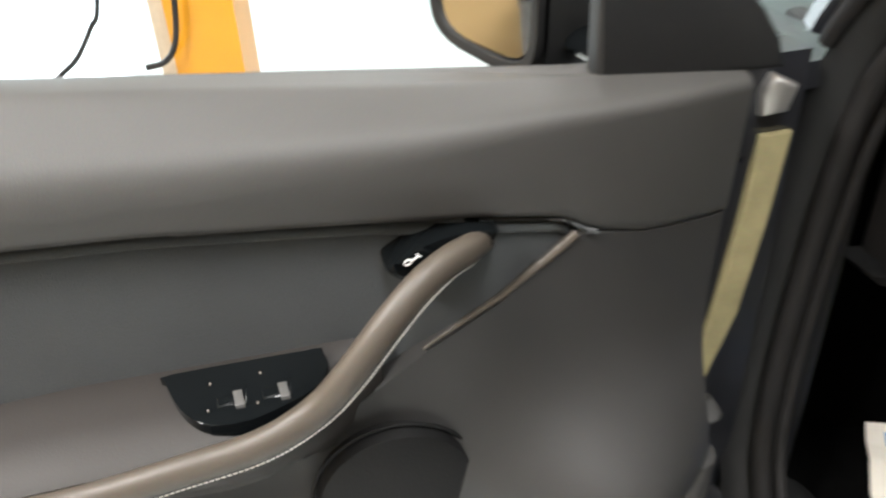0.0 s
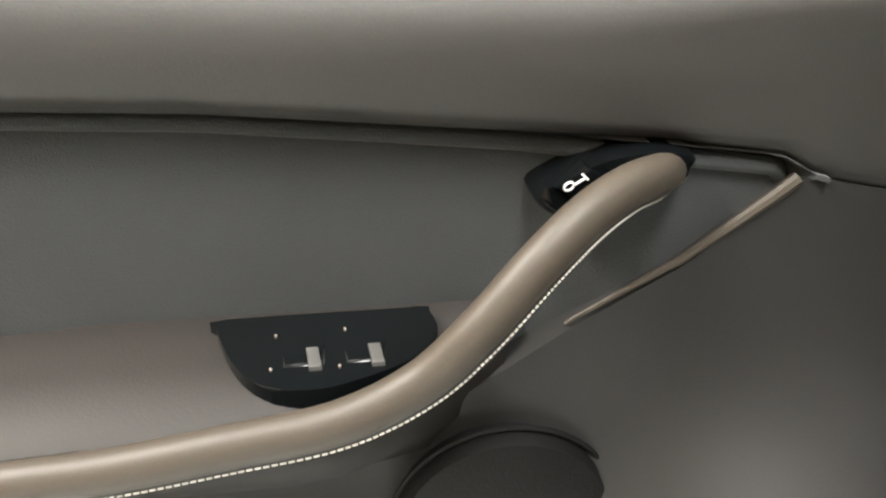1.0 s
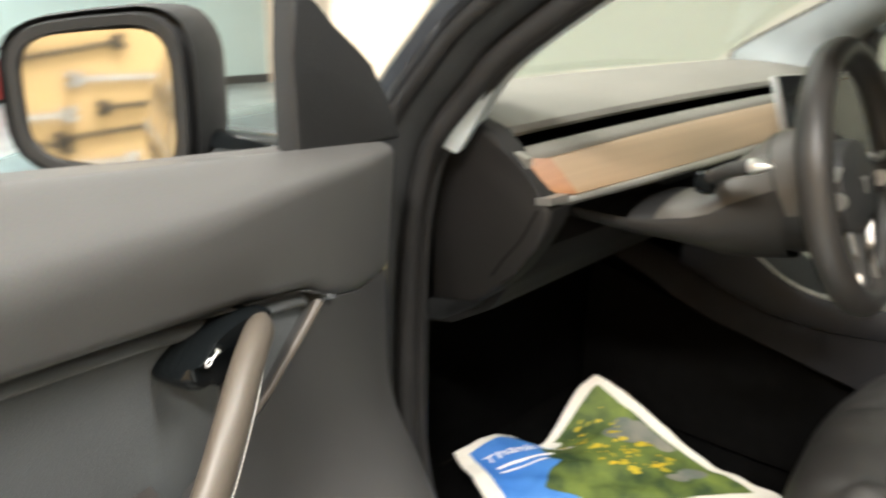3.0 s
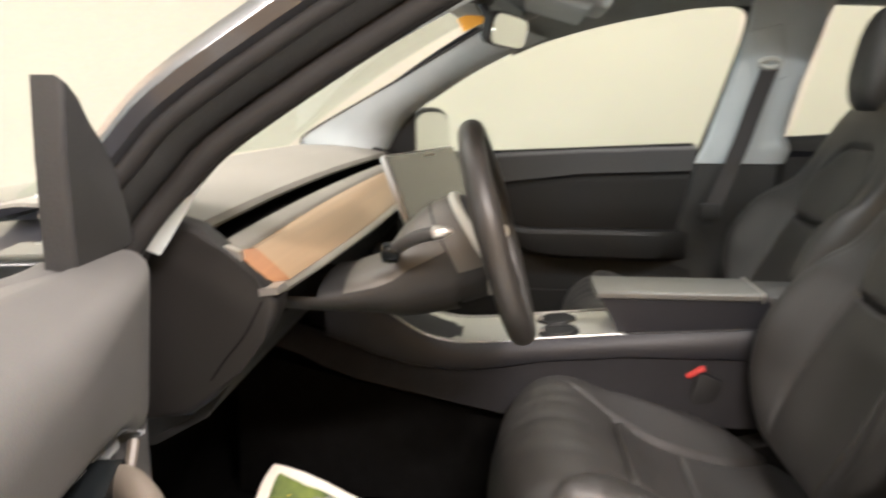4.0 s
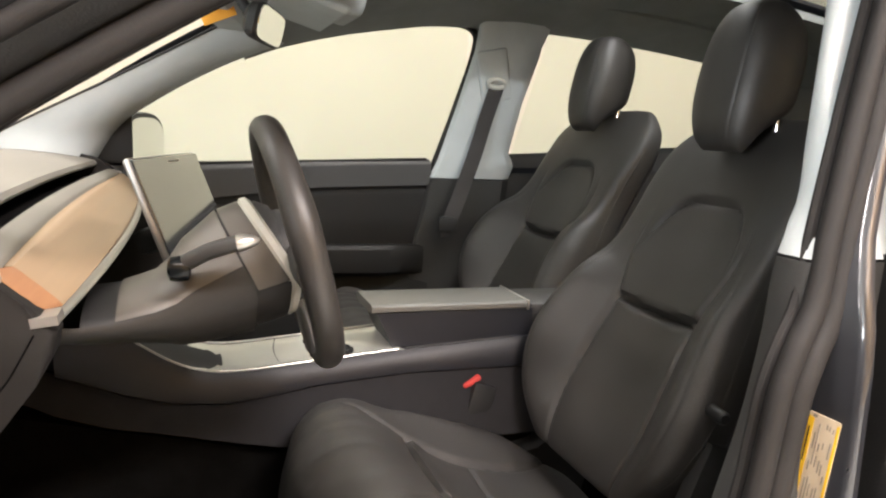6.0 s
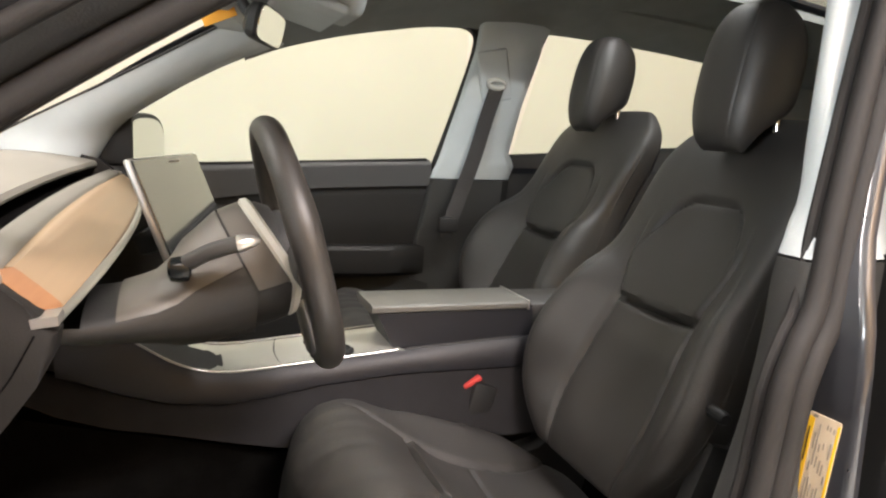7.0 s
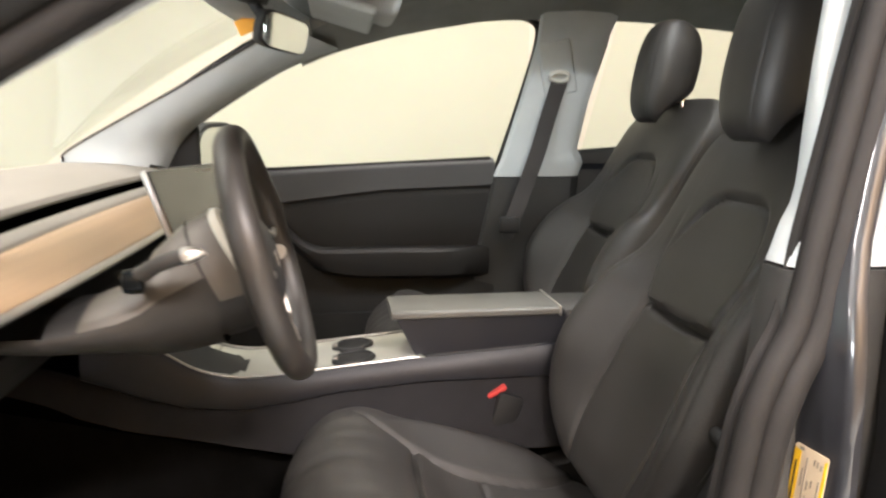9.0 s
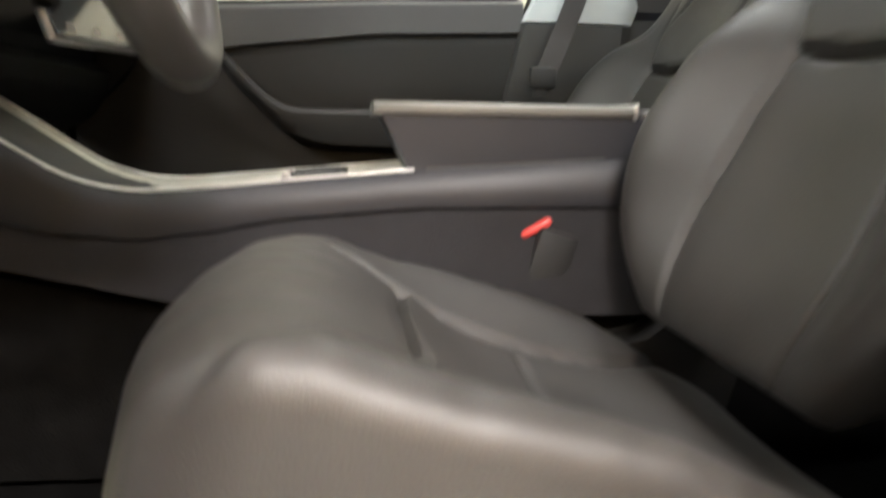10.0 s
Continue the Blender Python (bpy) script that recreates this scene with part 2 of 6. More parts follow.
def prism(poly, place, a, b, bevel=0.0, seg=2):
    """A 2D outline thickened from a to b; place(u, v, w) gives the 3D point."""
    bm = bmesh.new()
    lo = [bm.verts.new(place(u, v, a)) for u, v in poly]
    hi = [bm.verts.new(place(u, v, b)) for u, v in poly]
    n = len(poly)
    bm.faces.new(lo[::-1])
    top = bm.faces.new(hi)
    for i in range(n):
        bm.faces.new((lo[i], lo[(i + 1) % n], hi[(i + 1) % n], hi[i]))
    if bevel:
        bmesh.ops.bevel(bm, geom=list(top.edges), offset=bevel, segments=seg, profile=0.5, affect="EDGES")
    return bm


def sheet(fn, nu, nv, back=None, bm=None):
    """A surface fn(u, v), u and v from 0 to 1; back offsets a second skin so that it has thickness."""
    bm = bm or bmesh.new()
    front = [[bm.verts.new(fn(i / nu, j / nv)) for j in range(nv + 1)] for i in range(nu + 1)]
    for i in range(nu):
        for j in range(nv):
            bm.faces.new((front[i][j], front[i + 1][j], front[i + 1][j + 1], front[i][j + 1]))
    if back is not None:
        off = Vector(back)
        rear = [[bm.verts.new(v.co + off) for v in row] for row in front]
        for i in range(nu):
            for j in range(nv):
                bm.faces.new((rear[i][j + 1], rear[i + 1][j + 1], rear[i + 1][j], rear[i][j]))
        for i in range(nu):
            bm.faces.new((front[i + 1][0], front[i][0], rear[i][0], rear[i + 1][0]))
            bm.faces.new((front[i][nv], front[i + 1][nv], rear[i + 1][nv], rear[i][nv]))
        for j in range(nv):
            bm.faces.new((front[0][j], front[0][j + 1], rear[0][j + 1], rear[0][j]))
            bm.faces.new((front[nu][j + 1], front[nu][j], rear[nu][j], rear[nu][j + 1]))
    return bm


def step(a, b, x):
    t = max(0.0, min(1.0, (x - a) / (b - a)))
    return t * t * (3 - 2 * t)


def lerp(table, x):
    """Smoothly read a short table of (x, y)."""
    if x <= table[0][0]:
        return table[0][1]
    for (x0, y0), (x1, y1) in zip(table, table[1:]):
        if x <= x1:
            return y0 + (y1 - y0) * (x - x0) / (x1 - x0)
    return table[-1][1]


def soft(table):
    """A table read with rounded corners."""
    pts = smooth_path([(x, y, 0) for x, y in table], 10)
    return lambda x: lerp([(p.x, p.y) for p in pts], x)


def groove(d, w):
    return math.exp(-(d / w) ** 2)


# ---------------------------------------------------------------- the hall
def slab(name, x0, x1, y0, y1, z0, z1, material, label, category, kind="structure"):
    return solid(name, box(((x0 + x1) / 2, (y0 + y1) / 2, (z0 + z1) / 2), (x1 - x0, y1 - y0, z1 - z0)), material, label, category, kind, smooth=False)


slab("floor", -7.2, 6.2, -6.2, 10.7, -0.2, 0.0, EPOXY, "pale glossy epoxy workshop floor", "floor")
slab("ceiling", -7.2, 6.2, -6.2, 10.7, 3.7, 3.9, CEIL, "plain off-white workshop ceiling", "ceiling")
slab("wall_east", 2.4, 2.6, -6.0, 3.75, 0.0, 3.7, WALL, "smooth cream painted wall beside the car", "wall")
# last stretch of the east wall, in a lighter peach colour
slab("wall_east_end", 2.39, 2.6, 3.75, 4.75, 0.0, 3.7, WALL_PEACH, "lighter peach end of the wall beside the car", "wall")
slab("wall_far_east", 6.0, 6.2, 4.75, 10.5, 0.0, 3.7, WALL_PEACH, "peach painted wall of the far bay", "wall")
slab("wall_return", 2.6, 6.0, 4.55, 4.75, 0.0, 3.7, WALL_WHITE, "white painted return wall", "wall")
slab("wall_south", -4.2, 2.4, -6.2, -6.0, 0.0, 3.7, WALL, "cream painted workshop wall", "wall")
slab("wall_west", -4.4, -4.2, -6.0, 3.6, 0.0, 3.7, TAN_WALL, "warm tan tool wall", "wall")
slab("wall_west_return", -7.0, -4.4, 3.4, 3.6, 0.0, 3.7, WALL_WHITE, "white return wall", "wall")
# far west wall with a wide bay opening
slab("wall_far_west", -7.2, -7.0, 3.6, 4.6, 0.0, 3.7, WALL_WHITE, "white wall beside the bay opening", "wall")
slab("wall_far_west_north", -7.2, -7.0, 9.8, 10.5, 0.0, 3.7, WALL_WHITE, "white wall beside the bay opening", "wall")
slab("wall_far_west_lintel", -7.2, -7.0, 4.6, 9.8, 3.4, 3.7, WALL_WHITE, "white lintel over the bay opening", "wall")
slab("wall_north", -7.0, 6.0, 10.5, 10.7, 0.0, 3.7, WALL_WHITE, "white wall at the end of the hall", "wall")
slab("baseboard", -7.0, 6.0, 10.46, 10.5, 0.0, 0.12, GREYBOOT, "grey skirting strip along the white wall", "baseboard")
for px in (-4.6, -1.4, 1.2):
    slab("wall_pier", px - 0.15, px + 0.15, 10.35, 10.5, 0.0, 3.7, WALL_WHITE, "white pier of the far wall", "wall")
slab("ground", -60, 60, -60, 60, -0.5, -0.25, EPOXY, "pale concrete yard outside the hall", "ground")


def tube_fixture(m):
    t = thing("ceiling_light", "white tube light fixture on the workshop ceiling", "ceiling light", "ceiling lights")
    part("housing", box((0, 0, 0.03), (0.30, 1.5, 0.06), 0.01), CEIL, t)
    for dx in (-0.07, 0.07):
        part("lamp_tube", tube([(dx, -0.70, -0.018), (dx, 0.70, -0.018)], 0.014), TUBE, t, "glowing white lamp tube")
    t.matrix_world = m
    return t


fixture = tube_fixture(pose(LIGHT_ROWS[0][0], LIGHT_ROWS[0][1], 3.64))
for lx, ly, watts in LIGHT_ROWS[1:]:
    copy_thing(fixture, pose(lx, ly, 3.64))


def lift_post():
    t = thing("lift_post", "yellow enamelled lift post with cables beside it", "lift post")
    prof = [(-0.14, -0.10), (0.14, -0.10), (0.14, 0.14), (0.11, 0.14), (0.11, -0.05), (-0.11, -0.05), (-0.11, 0.14), (-0.14, 0.14)]
    part("column", prism(prof, lambda u, v, w: Vector((-2.215 + u, 3.32 + v, w)), 0.02, 2.9), YELLOW, t, smooth=False)
    part("base_plate", box((-2.215, 3.34, 0.012), (0.52, 0.46, 0.024), 0.004), YELLOW, t)
    part("carriage", box((-2.215, 3.40, 0.42), (0.24, 0.18, 0.62), 0.01), YELLOW, t)
    for k in range(4):
        part("bolt", tube([(-2.215 + (-0.22, 0.22)[k % 2], 3.34 + (-0.17, 0.17)[k // 2], 0.024), (-2.215 + (-0.22, 0.22)[k % 2], 3.34 + (-0.17, 0.17)[k // 2], 0.05)], 0.014, 6), STEEL, t)
    pale = part("guard_strip", box((-2.392, 3.30, 1.4), (0.075, 0.10, 2.6), 0.01), LABEL, t, "cream cable guard strip")
    part("cable", tube(smooth_path([(-2.27, 3.19, 2.6), (-2.255, 3.17, 1.3), (-2.268, 3.15, 0.75), (-2.285, 3.15, 0.55), (-2.315, 3.15, 0.42), (-2.37, 3.15, 0.352), (-2.448, 3.15, 0.331)]), 0.012, 8), BLACK, t)
    part("hose", tube(smooth_path([(-2.45, 3.2, 2.7), (-2.48, 3.15, 1.1), (-2.562, 3.12, 0.611), (-2.618, 3.12, 0.505), (-2.708, 3.12, 0.385), (-2.83, 3.12, 0.28), (-2.96, 3.10, 0.05)]), 0.011, 8), BLACK, t)
    return t


lift_post()


def extinguisher():
    t = thing("fire_extinguisher", "red fire extinguisher standing against the white wall", "fire extinguisher")
    c = (1.9, 10.25)
    prof = [(0.0, 0.0), (0.085, 0.0), (0.09, 0.02), (0.09, 0.42), (0.07, 0.50), (0.03, 0.53), (0.03, 0.56), (0.0, 0.56)]
    part("cylinder", loft([[Vector((c[0] + r * math.cos(a * math.pi / 10), c[1] + r * math.sin(a * math.pi / 10), z + 0.05)) for a in range(20)] for r, z in prof[1:-1]]), RED, t)
    part("valve", box((c[0], c[1], 0.63), (0.05, 0.04, 0.05), 0.01), BLACK, t)
    part("lever", box((c[0] - 0.05, c[1], 0.67), (0.14, 0.025, 0.015), 0.005), BLACK, t)
    part("hose", tube(smooth_path([(c[0] + 0.02, c[1], 0.64), (c[0] + 0.13, c[1], 0.60), (c[0] + 0.12, c[1], 0.35), (c[0] + 0.10, c[1], 0.22)]), 0.012, 8), BLACK, t)
    part("foot_ring", tube([(c[0], c[1], 0.0), (c[0], c[1], 0.05)], 0.085, 20), BLACK, t)


extinguisher()


# ---------------------------------------------------------------- tool wall behind
def wrench(m, length, kind):
    t = thing("wrench" if kind else "pry_bar", "steel open wrench hung on the tan wall" if kind else "dark steel bar hung on the tan wall", "tool", "hung tools")
    part("shaft", box((0, 0, 0), (length, 0.012, 0.022), 0.004), STEEL if kind else BLACK, t)
    for sx in (-1, 1):
        part("jaw", prism([(-0.03, -0.03), (0.02, -0.035), (0.035, -0.012), (0.01, -0.010), (0.01, 0.012), (0.035, 0.014), (0.02, 0.035), (-0.03, 0.03)],
                          lambda u, v, w, sx=sx: Vector((sx * (length / 2 + u), w, v)), -0.008, 0.008), STEEL if kind else BLACK, t, smooth=False)
    t.matrix_world = m
    return t


TW = -4.185
w1 = wrench(pose(TW, 0.10, 0.86, 0, 0, 90), 0.42, True)
for y, z, q in ((0.55, 0.70, 2), (-0.25, 0.56, 0), (-0.55, 0.90, -2), (0.30, 0.48, 0), (-1.1, 0.75, 2), (-0.9, 1.1, 0), (0.7, 1.05, 0)):
    copy_thing(w1, pose(TW, y, z, 0, q, 90))
w2 = wrench(pose(TW, 0.35, 0.98, 0, 9, 90), 0.5, False)
for y, z, q in ((-0.05, 0.74, 3), (0.62, 0.60, -8), (-0.5, 0.68, -4), (0.15, 0.62, 5), (-0.9, 0.92, 3), (-1.3, 0.6, 0)):
    copy_thing(w2, pose(TW, y, z, 0, q, 90))
for k, (y, z) in enumerate(((1.15, 0.62), (1.42, 0.63), (1.70, 0.60), (1.05, 0.98), (1.45, 1.05))):
    note = thing("paper_notice", "white paper notice pinned on the tan wall", "notice", "paper notices")
    part("page", box((TW - 0.011, y, z), (0.006, 0.20, 0.27)), PAPER, note, smooth=False)
    for q in range(5):
        part("text_bar", box((TW - 0.0065, y - 0.02 * (q % 2), z + 0.09 - q * 0.04), (0.003, 0.13 - 0.03 * (q % 3), 0.012)), INK, note, smooth=False)
bin_thing = thing("storage_bin", "dark grey plastic storage bin on the floor by the tan wall", "bin")
part("shell", loft([[Vector((-3.98 + 0.16 * k * c, 1.02 + 0.20 * k * q, z)) for c, q in ((-1, -1), (1, -1), (1, 1), (-1, 1))] for z, k in ((0.0, 0.85), (0.40, 1.0), (0.42, 1.05), (0.43, 1.0))]), GREYBOOT, bin_thing, smooth=False)
part("lid", box((-3.98, 1.02, 0.445), (0.34, 0.43, 0.03), 0.008), BLACK, bin_thing)


# ---------------------------------------------------------------- car body shell
# one side's door opening as a closed line (x for the passenger side; the driver side is its mirror image)
OPENING = [(0.762, 0.850, 1.03), (0.755, 0.795, 1.10), (0.748, 0.725, 1.166), (0.728, 0.489, 1.315), (0.722, 0.341, 1.372), (0.717, 0.188, 1.414),
           (0.713, 0.028, 1.445), (0.711, -0.12, 1.462), (0.712, -0.200, 1.452), (0.716, -0.208, 1.40), (0.735, -0.165, 1.24), (0.760, -0.114, 1.07),
           (0.776, -0.088, 0.985), (0.785, -0.061, 0.94), (0.791, -0.039, 0.89), (0.796, -0.025, 0.83), (0.800, -0.010, 0.76), (0.804, 0.035, 0.60), (0.806, 0.12, 0.475), (0.808, 0.35, 0.455), (0.808, 0.66, 0.455),
           (0.800, 0.81, 0.50), (0.788, 0.865, 0.62), (0.775, 0.878, 0.82), (0.767, 0.872, 0.95)]
LOOP = smooth_path(OPENING, 5, closed=True)
MIDDLE = Vector((0.76, 0.33, 0.95))


def along_opening(profile, side, lo=0, hi=None, closed_profile=True, bm=None):
    """Sweep a profile of (outward, away from the opening) offsets round the door opening."""
    pts = LOOP
    n = len(pts)
    idx = range(n + 1) if hi is None else range(lo, hi + 1)
    rings = []
    for i in idx:
        p, a, b = pts[i % n], pts[(i - 1) % n], pts[(i + 1) % n]
        t = (b - a).normalized()
        away = Vector((0, t.z, -t.y)).normalized()
        if away.dot(Vector((0, p.y - MIDDLE.y, p.z - MIDDLE.z))) < 0:
            away = -away
        rings.append([Vector((side * (p.x + o), (p + away * w).y, (p + away * w).z)) for o, w in profile])
    return loft(rings, closed=closed_profile, cap=False, bm=bm)


def ring2(cx, cy, r, n=10):
    return [(cx + r * math.cos(2 * math.pi * k / n), cy + r * math.sin(2 * math.pi * k / n)) for k in range(n)]


car = thing("car", "dark grey electric crossover with its driver door open", "car")
for side in (-1, 1):
    part("door_seal", along_opening(ring2(0.016, 0.006, 0.014) if side < 0 else ring2(0.020, 0.014, 0.011), side), RUBBER, car, "fat black rubber weatherstrip")
    part("pillar_seal", along_opening(ring2(0.019, 0.030, 0.016, 12), side, 41, 91), RUBBER, car, "second rubber bead")
    part("door_seal_lip", along_opening(ring2(-0.006, 0.000, 0.008, 8) if side < 0 else ring2(0.0, 0.008, 0.004, 8), side), RUBBER, car)
    part("door_aperture", along_opening([(0.010, 0.018), (0.040, 0.026), (0.052, 0.040), (0.056, 0.046)], side, -35, 39, False), BLACK, car, "black painted door rebate")
    part("outer_seal", along_opening(ring2(0.056, 0.050, 0.011), side, 0, 38), RUBBER, car)

# upper body skin around the glass, over the A pillar and along the roof
for side in (-1, 1):
    part("roof_side_rail", along_opening([(0.058, 0.056), (0.072, 0.064), (0.074, 0.080), (0.052, 0.100), (-0.010, 0.112), (-0.075, 0.106)], side, 0, 37, False), PAINT, car, "glossy dark grey painted roof rail and windscreen pillar")


def pillar_trim(side):
    inner = [(0.755, 0.832, 1.022), (0.748, 0.725, 1.166), (0.728, 0.489, 1.318), (0.722, 0.341, 1.375)]
    outer = [(0.640, 1.045, 1.075), (0.622, 1.013, 1.111), (0.587, 0.759, 1.251), (0.545, 0.478, 1.410)]
    ia, oa = smooth_path(inner, 8), smooth_path(outer, 8)
    rings = []
    for p, q in zip(ia, oa):
        mid = (p + q) / 2 + Vector((-0.028, -0.035, -0.012))
        row = [p + (mid - p) * 0.02, p.lerp(mid, 0.5) + Vector((-0.010, -0.014, -0.004)), mid, mid.lerp(q, 0.5) + Vector((-0.006, -0.008, 0.0)), q,
               q + Vector((0.004, 0.012, -0.010)), p + Vector((0.012, 0.014, 0.01))]
        rings.append([Vector((side * v.x, v.y, v.z)) for v in row])
    return loft(rings)


for side in (-1, 1):
    part("windscreen_pillar_trim", pillar_trim(side), PALE, car, "pale grey padded pillar trim")
    part("windscreen_seal", tube([(side * (p.x - 0.002), p.y + 0.004, p.z + 0.002) for p in smooth_path([(0.640, 1.045, 1.075), (0.622, 1.013, 1.111), (0.587, 0.759, 1.251), (0.545, 0.478, 1.410)], 8)], 0.003, 8), RUBBER, car, "thin black windscreen edge")


def b_pillar(side, table, wide, z0, z1, n=24):
    """Pillar trim between the doors: horizontal outlines stacked upwards, from rows of height, inner x, outer x and front y."""
    rings = []
    for k in range(n + 1):
        z = z0 + (z1 - z0) * k / n
        xi, xo, y = [lerp([(row[0], row[q]) for row in table], z) for q in (1, 2, 3)]
        w = lerp(wide, z)
        row = [(xo, y - 0.020), (xo - 0.003, y - 0.003), (xo - 0.010, y), (xi + 0.014, y + 0.001), (xi + 0.004, y - 0.005), (xi, y - 0.016),
               (xi - 0.006, y - w * 0.5), (xi, y - w + 0.02), (xo - 0.02, y - w - 0.01), (xo, y - w)]
        rings.append([Vector((side * a, b, z)) for a, b in row])
    return loft(rings)


FAR_WIDE = [(1.03, 0.245), (1.075, 0.235), (1.10, 0.205), (1.25, 0.19), (1.42, 0.195), (1.5, 0.22)]
UPPER_WIDE = [(1.03, 0.245), (1.075, 0.235), (1.10, 0.205), (1.25, 0.20), (1.42, 0.235), (1.5, 0.30)]
LOWER_WIDE = [(0.42, 0.34), (1.03, 0.245)]
NEAR_UPPER = [(1.033, 0.712, 0.778, -0.096), (1.055, 0.711, 0.768, -0.104), (1.072, 0.707, 0.760, -0.112), (1.088, 0.700, 0.755, -0.126), (1.116, 0.694, 0.750, -0.136),
              (1.165, 0.687, 0.735, -0.143), (1.24, 0.679, 0.714, -0.154), (1.34, 0.659, 0.693, -0.178), (1.42, 0.638, 0.684, -0.196), (1.50, 0.625, 0.674, -0.210)]
NEAR_LOWER = [(0.42, 0.735, 0.802, 0.05), (0.60, 0.730, 0.800, 0.005), (0.722, 0.720, 0.794, -0.029), (0.802, 0.720, 0.792, -0.052), (0.853, 0.720, 0.790, -0.064),
              (0.911, 0.720, 0.788, -0.074), (0.954, 0.719, 0.785, -0.080), (1.0, 0.717, 0.782, -0.085), (1.0305, 0.714, 0.780, -0.093)]
FAR_UPPER = [(1.024, 0.720, 0.764, -0.100), (1.07, 0.710, 0.756, -0.122), (1.24, 0.688, 0.733, -0.170), (1.40, 0.680, 0.714, -0.212), (1.50, 0.672, 0.704, -0.222)]
FAR_LOWER = [(0.42, 0.750, 0.802, 0.06), (0.76, 0.738, 0.788, -0.044), (0.95, 0.722, 0.772, -0.086), (1.0215, 0.718, 0.765, -0.101)]
part("door_pillar_trim", b_pillar(-1, NEAR_UPPER, UPPER_WIDE, 1.034, 1.50), PALE, car, "pale grey upper pillar trim")
part("lower_pillar_trim", b_pillar(-1, NEAR_LOWER, LOWER_WIDE, 0.42, 1.0305), PILLAR_DARK, car, "dark grey lower pillar trim")
part("door_pillar_trim", b_pillar(1, FAR_UPPER, FAR_WIDE, 1.025, 1.50), PALE, car, "pale grey upper pillar trim")
part("lower_pillar_trim", b_pillar(1, FAR_LOWER, LOWER_WIDE, 0.42, 1.0215), PILLAR_DARK, car, "dark grey lower pillar trim")

part("kick_panel", box((0.772, 0.955, 0.70), (0.020, 0.25, 0.58), 0.004), CARPET, car, "black carpeted kick panel")

# painted pillar between the doors, with the rear door behind it
def outer_pillar(side):
    rings = []
    for q in range(22):
        z = 0.42 + 1.04 * q / 21
        dy = lerp([(0.42, 0.05), (0.60, 0.0), (0.95, 0.0), (1.0, -0.010), (1.07, -0.034), (1.24, -0.085), (1.40, -0.135), (1.46, -0.145)], z)
        dx = lerp([(0.42, 0.02), (0.60, 0.0), (0.95, 0.0), (1.07, -0.016), (1.24, -0.040), (1.46, -0.066)], z)
        k = lerp([(0.95, 1.0), (1.07, 0.6), (1.40, 0.35)], z)
        face = [(0.758, -0.112), (0.772, -0.0972)] + [(0.772 + 0.066 * k * f, -0.0972 - 0.0231 * k * f) for f in (0.1, 0.5, 0.95, 1.0)]
        ex, ey = face[-1]
        face += [(ex + 0.004, ey - 0.003), (ex + 0.007, ey - 0.008), (ex + 0.006, ey - 0.016), (ex - 0.012, ey - 0.030), (0.752, ey - 0.070)]
        rings.append([Vector((side * (a + dx), b + dy, z)) for a, b in face])
    return loft(rings)


for side in (-1, 1):
    part("door_pillar", outer_pillar(side), PAINT, car, "glossy dark grey painted door pillar")


def rear_door(side):
    d = part("rear_door", sheet(lambda u, v: Vector((side * lerp([(0, 0.86), (0.4, 0.925), (0.75, 0.915), (1, 0.868)], v), lerp([(0, -0.13), (0.62, -0.215), (1, -0.250)], v) - u * 0.92, 0.34 + 0.72 * v)), 10, 14, (-side * 0.10, 0, 0)), PAINT, car, "dark grey painted rear door")
    part("window_seal", tube(smooth_path([(side * 0.868, -0.205 - 0.02, 1.065), (side * 0.86, -0.6, 1.085), (side * 0.84, -1.1, 1.13)], 4), 0.012, 8), RUBBER, d)
    part("frame_strip", loft([[Vector((side * (lerp([(1.06, 0.862), (1.46, 0.765)], z) - dx), y + lerp([(1.06, -0.205), (1.46, -0.285)], z), z)) for dx, y in ((0, 0), (0.03, 0.005), (0.03, -0.10), (0, -0.10))] for z in (1.06, 1.2, 1.33, 1.46)]), PIANO, d, "gloss black window post")
    # near-black strip paints the shade of the gap behind the pillar
    part("door_gap_shade", loft([[Vector((side * a, b, z)) for a, b in ((x0 - 0.10, y0), (x0 - 0.012, y0 + 0.004), (x0 - 0.004, y0 - 0.004), (x0 - 0.004, y0 - 0.03), (x0 - 0.10, y0 - 0.03))] for z, x0, y0 in ((0.40, 0.865, -0.120), (0.62, 0.90, -0.158), (0.86, 0.905, -0.182), (0.95, 0.89, -0.192), (1.04, 0.868, -0.205))]), DEEP, d, "black strip for the shade in the gap before the rear door")
    part("edge_flange", tube(smooth_path([(side * 0.852, -0.145, 0.42), (side * 0.845, -0.175, 0.70), (side * 0.825, -0.205, 0.95), (side * 0.812, -0.222, 1.05)], 5), 0.010, 8), PAINT, d)
    part("door_cushion_seal", tube(smooth_path([(side * 0.835, -0.215, 0.99), (side * 0.822, -0.235, 1.12), (side * 0.80, -0.262, 1.25), (side * 0.768, -0.30, 1.44)], 5), 0.026, 10), RUBBER, d, "thick black rubber door seal")
    return d


for side in (-1, 1):
    rear_door(side)

